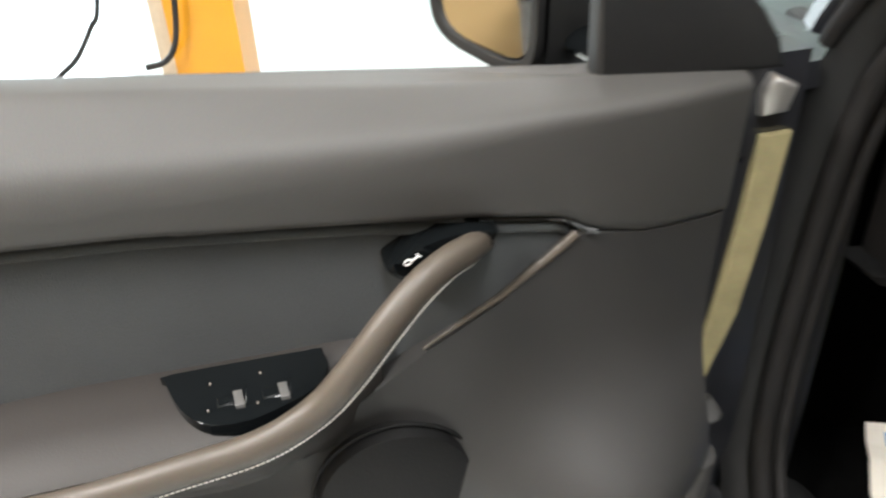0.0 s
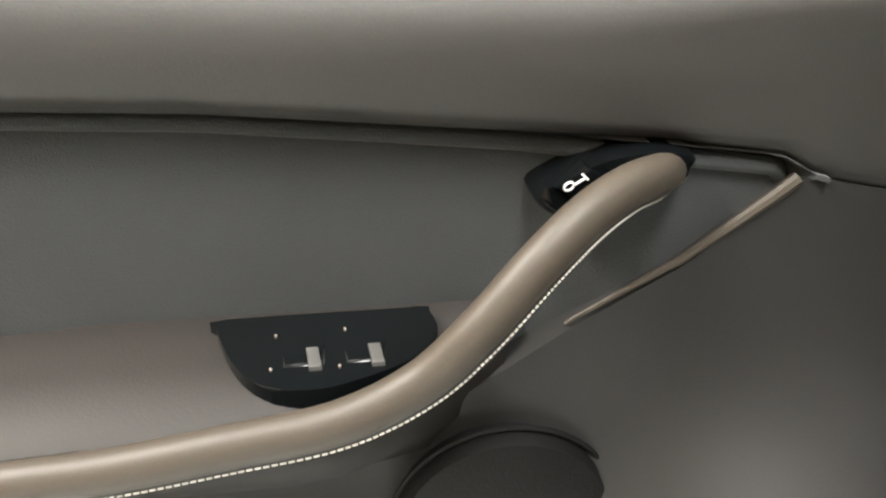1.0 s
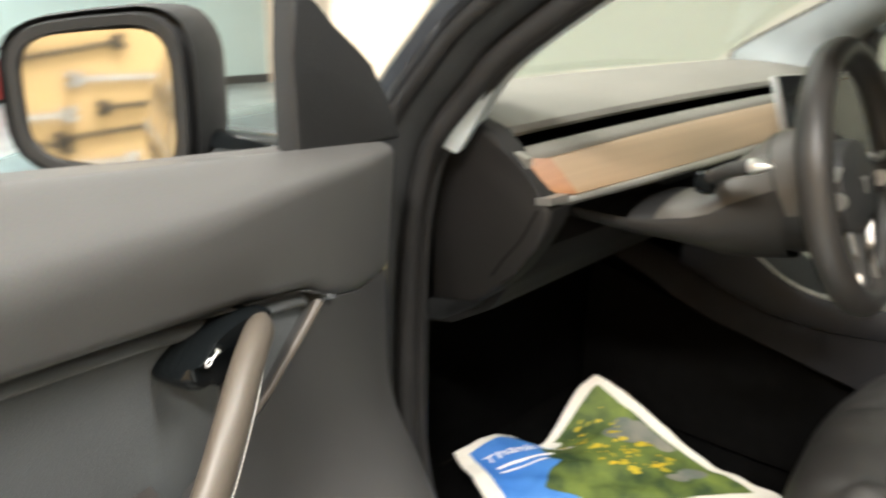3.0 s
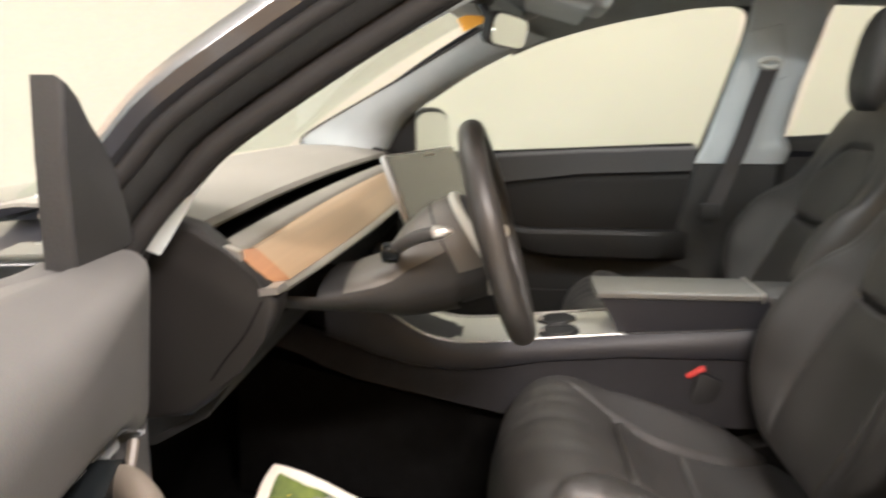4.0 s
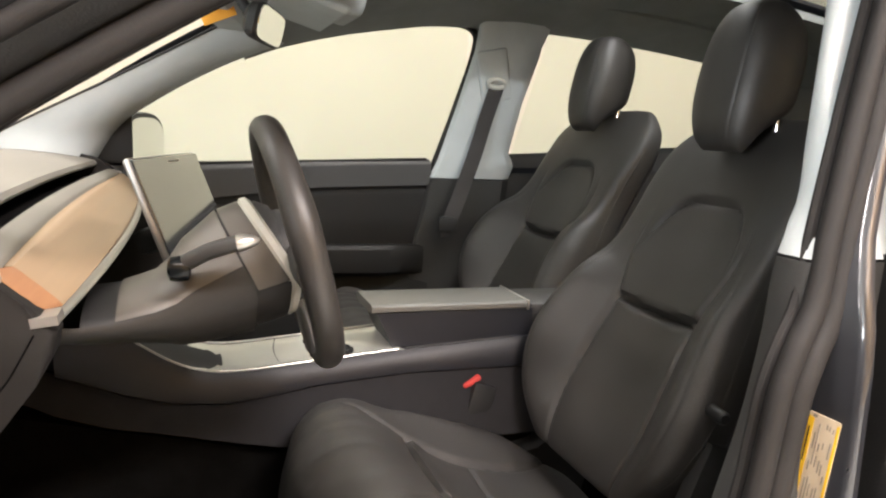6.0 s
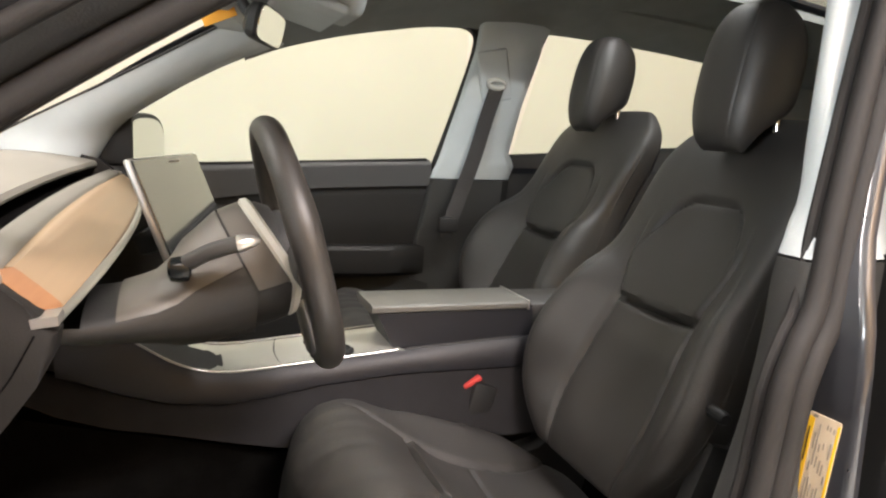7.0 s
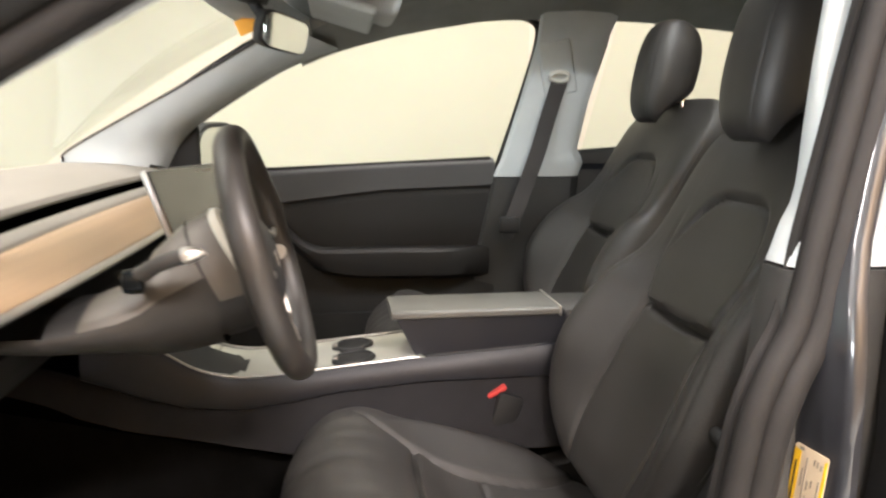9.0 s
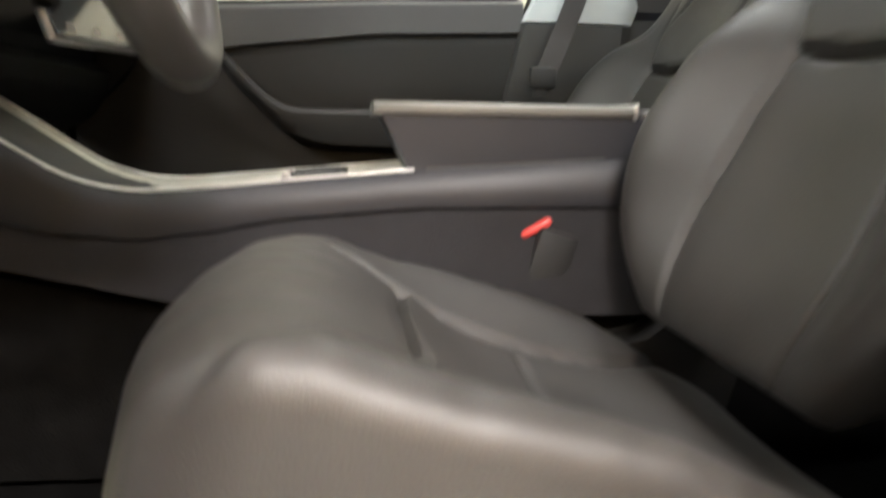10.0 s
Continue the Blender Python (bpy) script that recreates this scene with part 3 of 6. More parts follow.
# rear side trim and windows seen from inside
def rear_side(side):
    part("rear_door_panel", sheet(lambda u, v: Vector((side * lerp([(0, 0.80), (0.5, 0.78), (0.85, 0.765), (1, 0.785)], v), -0.335 - u * 0.86, 0.45 + v * (0.648 + 0.06 * u))), 12, 14, (side * 0.02, 0, 0)), VINYL, car, "dark rear door panel")
    part("rear_quarter_trim", sheet(lambda u, v: Vector((side * (0.765 - 0.05 * v), -1.09 - 0.65 * u, 0.95 + 0.56 * v)), 6, 6, (side * 0.02, 0, 0)), HEADLINER, car, "grey rear pillar trim")
    part("rear_window_glass", sheet(lambda u, v: Vector((side * (0.770 - 0.055 * v), -0.37 - 0.085 * v - u * 0.72, 1.09 + (0.385 - 0.04 * u) * v + 0.045 * u * (1 - v))), 6, 4, (side * 0.004, 0, 0)), GLASS, car, "clear rear side window")


for side in (-1, 1):
    rear_side(side)


def headliner(u, v):
    x = -0.70 + 1.40 * u
    y = 0.46 - 2.1 * v
    edge = abs(2 * u - 1)
    z = 1.545 - 0.045 * edge ** 4 - 0.085 * (1 - step(0.0, 0.28, v)) - 0.10 * step(0.5, 1.0, v)
    return Vector((x, y, z))


# fabric frame round a fixed glass roof
for u0, u1, v0, v1 in ((0, 1, 0, 0.13), (0, 1, 0.82, 1), (0, 0.29, 0.13, 0.82), (0.71, 1, 0.13, 0.82), (0.29, 0.71, 0.46, 0.50)):
    part("headliner", sheet(lambda u, v: headliner(u0 + (u1 - u0) * u, v0 + (v1 - v0) * v), 16, 16, (0, 0, 0.02)), HEADLINER, car, "grey fabric headliner")
    if (u0, v1) != (0.29, 0.50):
        part("roof_skin", sheet(lambda u, v: headliner(u0 + (u1 - u0) * u, v0 + (v1 - v0) * v) + Vector(((u0 + (u1 - u0) * u - 0.5) * 0.16, 0.03, 0.055)), 14, 14, (0, 0, 0.01)), PAINT, car, "dark roof panel")
part("glass_roof", sheet(lambda u, v: headliner(0.27 + 0.46 * u, 0.11 + 0.73 * v) + Vector(((u - 0.5) * 0.12, 0.03, 0.062)), 16, 16, (0, 0, 0.005)), ROOF_GLASS, car, "dark tinted fixed glass roof")


def side_header(side):
    """Padded roof edge between the windows and the headliner."""
    low = smooth_path([(0.735, 0.44, 1.335), (0.722, 0.341, 1.374), (0.717, 0.188, 1.416), (0.713, 0.028, 1.447), (0.711, -0.12, 1.466), (0.710, -0.454, 1.470), (0.712, -0.70, 1.456), (0.717, -0.99, 1.428), (0.72, -1.5, 1.36)], 5)
    rings = []
    for p in low:
        rings.append([Vector((side * x, p.y, z)) for x, z in ((p.x + 0.015, p.z - 0.002), (p.x, p.z - 0.006), (p.x - 0.030, p.z + 0.008), (p.x - 0.075, p.z + 0.035), (p.x - 0.16, p.z + 0.060), (p.x - 0.17, p.z + 0.085), (p.x + 0.02, p.z + 0.06))])
    return loft(rings)


for side in (-1, 1):
    part("roof_edge_trim", side_header(side), HEADLINER, car, "grey padded roof edge")

part("windscreen_header", loft([[Vector((x, 0.50 + 0.10 * (1 - (x / 0.6) ** 2) + dy, 1.425 + dz - 0.02 * (x / 0.6) ** 2)) for dy, dz in ((0.0, -0.02), (-0.07, -0.022), (-0.10, 0.0), (-0.10, 0.03), (0.0, 0.02))] for x in [k * 0.1 - 0.6 for k in range(13)]]), PALE, car, "pale grey windscreen header")
part("windscreen", sheet(lambda u, v: Vector(((u - 0.5) * (1.26 - 0.14 * v), 1.10 - 0.30 * (2 * u - 1) ** 2 * 0.15 - 0.54 * v + 0.03, 1.07 + 0.345 * v + 0.02 * math.sin(math.pi * v))), 14, 8, (0, 0.002, 0.004)), GLASS, car, "clear raked windscreen")
part("rear_bulkhead", box((0, -1.75, 0.95), (1.45, 0.05, 1.1)), CARPET, car, smooth=False)

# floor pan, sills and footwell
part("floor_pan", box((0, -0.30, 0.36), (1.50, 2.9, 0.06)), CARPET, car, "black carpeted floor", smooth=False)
for side in (-1, 1):
    part("sill", sheet(lambda u, v: Vector((side * lerp([(0, 0.77), (0.25, 0.80), (0.55, 0.86), (0.8, 0.90), (1, 0.90)], v), 0.90 - 2.0 * u, lerp([(0, 0.40), (0.25, 0.455), (0.55, 0.44), (0.8, 0.40), (1, 0.25)], v))), 4, 12, (-side * 0.02, 0, -0.02)), PAINT, car, "dark painted door sill")
    part("sill_trim", sheet(lambda u, v: Vector((side * (0.70 + 0.095 * v), 0.86 - 1.8 * u, 0.40 + 0.062 * math.sin(min(1, v * 1.2) * math.pi * 0.55))), 4, 8, (0, 0, -0.02)), BLACK, car, "black plastic sill trim")
    part("footwell_side", box((side * 0.762, 1.00, 0.70), (0.03, 0.24, 0.66), 0.01), BLACK, car)
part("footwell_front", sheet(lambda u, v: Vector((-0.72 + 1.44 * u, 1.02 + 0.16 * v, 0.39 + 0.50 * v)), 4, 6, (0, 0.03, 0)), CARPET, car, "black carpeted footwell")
# front wing and bonnet
for side in (-1, 1):
    part("front_wing", sheet(lambda u, v: Vector((side * lerp([(0, 0.90), (0.5, 0.955), (0.85, 0.92), (1, 0.80)], v), 0.93 + 1.35 * u, max(0.35 + lerp([(0, 0), (0.5, 0.34), (0.85, 0.62), (1, 0.68)], v) - (0.06 + 0.16 * u * u) * u * v, min(0.80, 0.36 + math.sqrt(max(0.0, 0.42 ** 2 - (0.93 + 1.35 * u - 1.55) ** 2))) if abs(0.93 + 1.35 * u - 1.55) < 0.42 else 0.0))), 36, 16, (-side * 0.02, 0, 0)), PAINT, car, "glossy dark grey front wing")
    part("cowl_corner", sheet(lambda u, v: Vector((side * (0.66 + 0.20 * u), 0.90 + 0.34 * v, 1.06 - 0.03 * v - 0.035 * u)), 6, 6, (0, 0, -0.03)), PAINT, car, "glossy grey pillar foot")
    for wy in (1.55, -1.34):
        prof = [(0.70, 0.25), (0.705, 0.335), (0.73, 0.358), (0.82, 0.362), (0.905, 0.358), (0.93, 0.335), (0.932, 0.25)]
        wheel = part("wheel", loft([[Vector((side * x, wy + r * math.cos(k * math.pi / 20), 0.362 + r * math.sin(k * math.pi / 20))) for k in range(40)] for x, r in prof]), TYRE, car, "black road wheel")
        rim = tube([(side * 0.926, wy, 0.362), (side * 0.936, wy, 0.362)], 0.245, 32)
        for k in range(5):
            box((side * 0.938, wy + 0.125 * math.cos(k * 1.2566), 0.362 + 0.125 * math.sin(k * 1.2566)), (0.016, 0.20, 0.045), 0.006, Matrix.Rotation(k * 1.2566, 3, "X"), bm=rim)
        part("rim", rim, CASE, wheel, "grey five-spoke rim")
part("bonnet", sheet(lambda u, v: Vector((-0.82 + 1.64 * u, 1.22 + 1.15 * v, 1.045 - 0.26 * v ** 1.6 - 0.05 * (2 * u - 1) ** 4)), 14, 10, (0, 0, -0.02)), PAINT, car, "dark grey bonnet")
# tail: hatch with its window, lamps and bumper
def tail(u, v):
    y, z, w = [lerp([(k, row[q]) for k, row in zip((0, 0.25, 0.5, 0.62, 0.8, 1), ((-1.60, 1.495, 0.70), (-1.86, 1.36, 0.74), (-2.10, 1.17, 0.80), (-2.17, 1.06, 0.85), (-2.27, 0.72, 0.91), (-2.22, 0.34, 0.88)))], v) for q in range(3)]
    x = (2 * u - 1) * w
    return Vector((x, y + 0.16 * (2 * u - 1) ** 4 * step(0.3, 0.7, v), z + 0.012 * (1 - (2 * u - 1) ** 2)))


part("hatch_glass", sheet(lambda u, v: tail(0.10 + 0.80 * u, 0.04 + 0.46 * v) + Vector((0, -0.004, 0.004)), 12, 8, (0, 0.004, -0.004)), GLASS, car, "raked rear window")
for u0, u1, v0, v1 in ((0, 1, 0, 0.04), (0, 0.10, 0.04, 0.50), (0.90, 1, 0.04, 0.50), (0, 1, 0.50, 1.0)):
    part("hatch", sheet(lambda u, v: tail(u0 + (u1 - u0) * u, v0 + (v1 - v0) * v), 16, 16, (0, 0.015, -0.01)), PAINT, car, "dark grey painted tail")
for side in (-1, 1):
    part("tail_lamp", sheet(lambda u, v: tail(0.5 + side * (0.26 + 0.21 * u), 0.64 + 0.06 * v) + Vector((0, -0.012, 0)), 10, 4, (0, 0.012, 0)), LAMP_RED, car, "red tail lamp")
part("rear_bumper", sheet(lambda u, v: tail(0.02 + 0.96 * u, 0.88 + 0.12 * v) + Vector((0, -0.02, 0)), 16, 6, (0, 0.02, 0)), BLACK, car, "black rear bumper")


def wheel_cut(y, z, arch):
    """Keep a side skin above the wheel openings."""
    for wy in arch:
        d = 0.42 ** 2 - (y - wy) ** 2
        if d > 0:
            z = max(z, 0.36 + math.sqrt(d))
    return z


for side in (-1, 1):
    part("rear_wing", sheet(lambda u, v: Vector((side * (0.93 - 0.07 * v * v - 0.05 * step(0.75, 1.0, u)), -1.05 - 1.10 * u, wheel_cut(-1.05 - 1.10 * u, 0.32, (-1.34,)) * (1 - v) + v * (1.09 + 0.01 * u))), 40, 10, (-side * 0.02, 0, 0)), PAINT, car, "dark grey rear wing")
    part("rear_pillar", loft([[Vector((side * (lerp([(1.06, 0.865), (1.48, 0.745)], z) - d), y, z)) for d in (0, 0.03) for y in ((ya, yb) if d == 0 else (yb, ya))] for z, ya, yb in ((1.07, -1.22, -2.12), (1.20, -1.30, -2.04), (1.33, -1.36, -1.90), (1.46, -1.36, -1.66))]), PAINT, car, "dark grey rear pillar")
# nose
def nose(u, v):
    x = (2 * u - 1)
    y, z, w = [lerp([(k, row[q]) for k, row in zip((0, 0.2, 0.5, 0.8, 1), ((2.36, 0.79, 0.80), (2.44, 0.72, 0.84), (2.50, 0.56, 0.88), (2.48, 0.36, 0.87), (2.40, 0.24, 0.84)))], v) for q in range(3)]
    return Vector((x * w, y - 0.26 * abs(x) ** 3.2, z))


part("front_bumper", sheet(nose, 28, 14, (0, -0.02, 0)), PAINT, car, "smooth dark grey nose")
part("air_intake", sheet(lambda u, v: nose(0.25 + 0.5 * u, 0.70 + 0.16 * v) + Vector((0, 0.006, 0)), 12, 4, (0, -0.01, 0)), BLACK, car, "black lower intake")
for side in (-1, 1):
    part("headlamp", sheet(lambda u, v: nose(0.5 + side * (0.30 + 0.17 * u), 0.06 + 0.20 * v) + Vector((0, 0.008, 0.004)), 10, 4, (0, -0.01, 0)), MIRROR, car, "clear headlamp")
part("underbody", box((0, 0, 0.28), (1.6, 4.2, 0.10)), BLACK, car, smooth=False)

# tyre data label on the door pillar
def at_label(u, v, w):
    """A point of the tyre label: across it, down it, out of it."""
    return Vector((-0.794, -0.105, 0.859)) + Vector((-0.942, -0.334, 0.0)) * u + Vector((0.098, 0.036, -0.994)) * v + Vector((-0.33, 0.94, 0.0)) * (0.0028 + w)


label = part("pillar_label", prism([(0.002, 0.0), (0.037, 0.0045), (0.0385, 0.007), (0.0385, 0.150), (0.0, 0.150), (0.0, 0.002)], at_label, 0.0, 0.0010), LABEL, car, "cream and yellow printed tyre label", smooth=False)


# ---------------------------------------------------------------- passenger door, closed
def passenger_door():
    d = thing("passenger_door", "closed passenger door, shade put into its dark trim panel", "car door")

    belt_at = [(-0.11, 1.077), (0.223, 1.063), (0.50, 1.048), (0.86, 1.030)]
    crease_at = [(-0.11, 1.002), (0.225, 0.989), (0.507, 0.956), (0.70, 0.925), (0.86, 0.90)]

    def upper(u, k):
        y = 0.86 - 0.965 * u
        hi, cr = lerp(belt_at, y), lerp(crease_at, y)
        return Vector((0.733 + 0.014 * k + 0.018 * step(0.82, 1.0, k), y, cr + (hi - cr) * k))

    def panel(u, v):
        y = 0.86 - 0.965 * u
        cr = lerp(crease_at, y) + 0.004
        z = 0.46 + (cr - 0.46) * v
        return Vector((0.748 + 0.004 * groove(z - cr + 0.012, 0.008) - 0.014 * step(0.80, 0.66, z), y, z))
    # darker than the driver door's trim: far-side shade put into the colour
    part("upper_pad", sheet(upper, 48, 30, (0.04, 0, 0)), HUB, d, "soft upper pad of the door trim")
    part("trim_panel", sheet(panel, 48, 70, (0.04, 0, 0)), DOOR_SHADED, d)
    # the armrest sweeps up at its front into a pull handle
    top_at = soft([(-0.11, 0.824), (0.20, 0.826), (0.36, 0.826), (0.41, 0.830), (0.45, 0.850), (0.485, 0.880), (0.52, 0.916), (0.555, 0.948), (0.60, 0.966)])
    low_at = soft([(-0.11, 0.728), (0.20, 0.732), (0.33, 0.738), (0.40, 0.757), (0.44, 0.788), (0.471, 0.820), (0.50, 0.846), (0.531, 0.878), (0.565, 0.925), (0.60, 0.956)])
    rings = []
    for k in range(41):
        y = -0.088 + 0.683 * k / 40
        zt, zl = top_at(y), low_at(y)
        out = 0.058 * step(0.60, 0.47, y) * (0.25 + 0.75 * step(-0.09, 0.06, y)) + 0.004
        rings.append([Vector((x, y, z)) for x, z in ((0.752, zt - 0.002), (0.750 - out * 0.45, zt), (0.750 - out * 0.85, zt - 0.003), (0.750 - out, zt - 0.012), (0.750 - out * 1.02, zt * 0.55 + zl * 0.45),
                                                     (0.750 - out * 0.86, zl + 0.014), (0.750 - out * 0.55, zl + 0.003), (0.752, zl), (0.765, (zt + zl) / 2))])
    part("armrest", loft(rings), DOOR_SHADED, d, "padded armrest sweeping up into a pull handle, darkened for shade")
    part("door_pocket", sheet(lambda u, v: Vector((0.728 - 0.030 * step(0.0, 0.25, u) * step(1.0, 0.75, u), 0.62 - 0.66 * u, 0.50 + 0.14 * v)), 20, 6, (0.014, 0, 0)), DOOR_SHADED, d, "door pocket, darkened for shade")
    part("window_seal", tube(smooth_path([(0.768, 0.85, 1.034), (0.768, 0.4, 1.053), (0.766, -0.095, 1.077)], 6), 0.005, 8), RUBBER, d)
    part("mirror_sail", prism([(0.846, 1.040), (0.843, 1.062), (0.835, 1.082), (0.820, 1.103), (0.798, 1.124), (0.768, 1.145), (0.727, 1.166), (0.727, 1.040)], lambda u, v, w: Vector((0.772 - 0.127 * (v - 1.03) - w, u, v)), -0.012, 0.016, 0.004), BLACK, d, "black triangular mirror cover")
    top = [(-0.24, 1.46), (-0.12, 1.468), (0.03, 1.450), (0.19, 1.420), (0.34, 1.378), (0.49, 1.322), (0.725, 1.172), (0.74, 1.16)]
    part("window_glass", sheet(lambda u, v: Vector((0.772 - 0.127 * v * (lerp(top, 0.735 - 0.93 * u) - 1.05), 0.735 - 0.93 * u, 1.05 + v * (lerp(top, 0.735 - 0.93 * u) - 1.05))), 30, 6, (0.004, 0, 0)), GLASS, d, "clear raised window glass")
    part("outer_skin", sheet(lambda u, v: Vector((lerp([(0, 0.86), (0.4, 0.930), (0.75, 0.920), (1, 0.868)], v), 0.915 - 1.06 * u + lerp([(0, 0.05), (0.62, -0.02), (1, -0.05)], v) * u, 0.32 + 0.71 * v)), 16, 14, (-0.012, 0, 0)), PAINT, d, "dark grey painted outer skin")
    # the mirror outside
    turn = Matrix.Rotation(radians(-24), 3, "Z")
    hub = Vector((1.020, 0.722, 1.090))

    def egg(w, h, y):
        return [hub + turn @ Vector((w * math.copysign(abs(math.cos(q * math.pi / 12)) ** 0.7, math.cos(q * math.pi / 12)), y, h * math.copysign(abs(math.sin(q * math.pi / 12)) ** 0.7, math.sin(q * math.pi / 12)))) for q in range(24)]
    mirror = part("wing_mirror", loft([egg(0.129 * k, 0.089 * k, y) for y, k in ((-0.016, 0.95), (-0.010, 1.0), (0.03, 0.99), (0.08, 0.75), (0.10, 0.4))]), BLACK, d, "black wing mirror housing")
    part("mirror_glass", loft([egg(0.114, 0.074, y) for y in (-0.020, -0.0165)]), MIRROR, mirror, "mirror glass")
    part("mirror_arm", tube([(0.80, 0.80, 1.075), (0.90, 0.765, 1.08)], 0.022, 10), BLACK, mirror)
    return d


passenger_door()


# ---------------------------------------------------------------- driver door, swung open
DO, DU, DN = Vector((-0.916, 0.754, 0)), Vector((-0.970, -0.242, 0)), Vector((0.242, -0.970, 0))


def dp(s, n, z):
    """A point of the open door: along it from the hinge, out of its inner face, height."""
    return dq(s, n - 0.05 * max(0.0, (0.2 - s) / 0.22) ** 2, z)


def dq(s, n, z):
    """The same without the panel's bend back towards the hinge."""
    return DO + DU * s + DN * n + Vector((0, 0, z))


def belt(s):
    return 1.068 + 0.092 * s


def crease(s):
    return lerp([(-0.02, 0.925), (0.118, 0.939), (0.175, 0.955), (0.194, 0.966), (0.273, 0.977), (0.434, 0.994), (0.543, 1.005), (0.644, 1.010), (1.1, 1.03)], s)


def fold(s):
    """The raised fold that runs down from the front of the insert."""
    return lerp([(-0.02, 0.925), (0.118, 0.939), (0.180, 0.954), (0.252, 0.894), (0.320, 0.855), (0.40, 0.80), (0.52, 0.76), (1.1, 0.74)], s)


def door_depth(s, z):
    b, c, f = belt(s), crease(s), fold(s)
    if z > c:
        k = (z - c) / max(0.02, b - c)
        n = 0.012 + 0.010 * k + 0.005 * step(0.12, 0.34, s) * step(0.0, 0.45, k) - (0.003 + 0.009 * step(0.16, 0.22, s)) * groove(z - c, 0.006)
    else:
        n = -0.010 * step(0.0, 0.004, c - z) * step(f - 0.004, f + 0.006, z) - 0.010 * groove(z - c, 0.004)
        low = step(f + 0.004, f - 0.010, z) if f < c - 0.004 else 1.0
        n += low * 0.006
        n += low * 0.105 * math.exp(-((s - 0.14) / 0.14) ** 2 - ((z - 0.675) / 0.085) ** 2)
        n += 0.045 * step(0.74, 0.60, z) * step(0.32, 0.45, s)
    return n


def driver_door():
    d = thing("driver_door", "driver door standing open, dark trim panel, window lowered", "car door")

    def upper(u, v):
        """A near-upright face, a soft ridge, and a broad top that slopes up and away to the window slot."""
        s = 0.018 + 1.062 * u
        drop = lerp([(0, 0.004), (0.06, 0.005), (0.2, 0.016), (0.34, 0.036), (0.46, 0.049), (0.58, 0.060), (0.8, 0.072), (1.1, 0.085)], s)
        ridge = belt(s) - drop
        soft_edge = 0.010 + 0.25 * drop
        low, foot = crease(s) - 0.004, ridge - soft_edge
        p0, p1, p2 = (door_depth(s, foot), foot), (0.021 + 0.002 * step(0.12, 0.34, s), ridge), (-0.036, belt(s))
        if v < 0.5:
            z = low + (foot - low) * v / 0.5
            return dp(s, door_depth(s, z), z)
        q = (p1[0] + (p2[0] - p1[0]) * 0.30, p1[1] + (p2[1] - p1[1]) * 0.30)
        if v < 0.75:
            k = (v - 0.5) / 0.25
            return dp(s, *[(1 - k) ** 2 * a + 2 * k * (1 - k) * b + k * k * c for a, b, c in zip(p0, p1, q)])
        k = (v - 0.75) / 0.25
        return dp(s, q[0] + (p2[0] - q[0]) * k, q[1] + (p2[1] - q[1]) * k - 0.006 * k ** 6)
    part("upper_pad", sheet(upper, 140, 40, tuple(DN * -0.03)), VINYL_UP, d, "soft padded top of the door trim")

    def insert(u, v):
        s = 0.165 + 0.915 * u
        lo, hi = min(fold(s), crease(s) - 0.002), crease(s) + 0.001
        z = lo + (hi - lo) * v
        return dp(s, door_depth(s, max(z, min(fold(s) + 0.010, hi))) - 0.004 + 0.010 * step(0.37, 0.29, s), z)
    part("insert_panel", sheet(insert, 90, 30, tuple(DN * -0.02)), CLOTH, d, "dark woven insert")

    def lower(u, v):
        s = lerp([(0.42, 0.040), (0.70, 0.034), (0.93, 0.020)], 0.42 + 0.52 * v) * (1 - u) + 1.08 * u
        hi = fold(s)
        z = 0.42 + (hi - 0.42) * v
        return dp(s, door_depth(s, min(z, hi - 0.012)) + 0.004, z)
    part("lower_panel", sheet(lower, 90, 60, tuple(DN * -0.03)), VINYL, d, "grained dark lower panel")
    # raised edge along the fold, its highlight put into a paler skin
    edge = [dp(s, 0.0095, fold(s) + 0.002 + 0.004 * step(0.19, 0.26, s)) for s in [0.184 + 0.0068 * k for k in range(22)]]
    part("fold_edge", tube(edge, [0.0045 - 0.00015 * k for k in range(22)], 8), HANDLE, d)
    lip = [dp(s, -0.0125 + 0.010 * step(0.37, 0.29, s) - 0.004 * step(0.20, 0.185, s), crease(s) - 0.0095 - 0.006 * step(0.20, 0.180, s)) for s in [0.180 + 0.0045 * k for k in range(196)]]
    part("insert_lip", tube(lip, 0.0058, 10), CLOTH, d)
    # armrest
    rings = []
    for k in range(25):
        s = 0.365 + 0.675 * k / 24
        g = step(0.365, 0.50, s)
        w = 0.002 + 0.072 * g
        z = 0.862 - 0.10 * max(0, s - 0.62) * 0.6
        rings.append([dp(s, n, zz) for n, zz in ((-0.012, z + 0.004), (w * 0.4, z - 0.004), (w * 0.8, z - 0.012), (w, z - 0.024), (w + 0.003, z - 0.045), (w * 0.85, z - 0.075), (w * 0.4, z - 0.10), (-0.012, z - 0.12))])
    part("armrest", loft(rings), ARMREST, d, "padded taupe-grey armrest")
    # window switches
    plate = [(0.418, 0.002), (0.426, 0.001), (0.543, 0.0012), (0.549, 0.006), (0.545, 0.020), (0.538, 0.036), (0.528, 0.050), (0.513, 0.0605), (0.490, 0.0630), (0.470, 0.060), (0.436, 0.048), (0.418, 0.034), (0.412, 0.018)]
    plate = [(p.x, p.y) for p in smooth_path([(u, v, 0) for u, v in plate], 3, closed=True)]
    pl = part("switch_plate", prism(plate, lambda u, v, w: dp(u, v, 0.868 - 0.20 * v + w - 0.10 * max(0, u - 0.62)), -0.012, 0.004, 0.001), PIANO, d, "gloss black window switch plate", smooth=False)
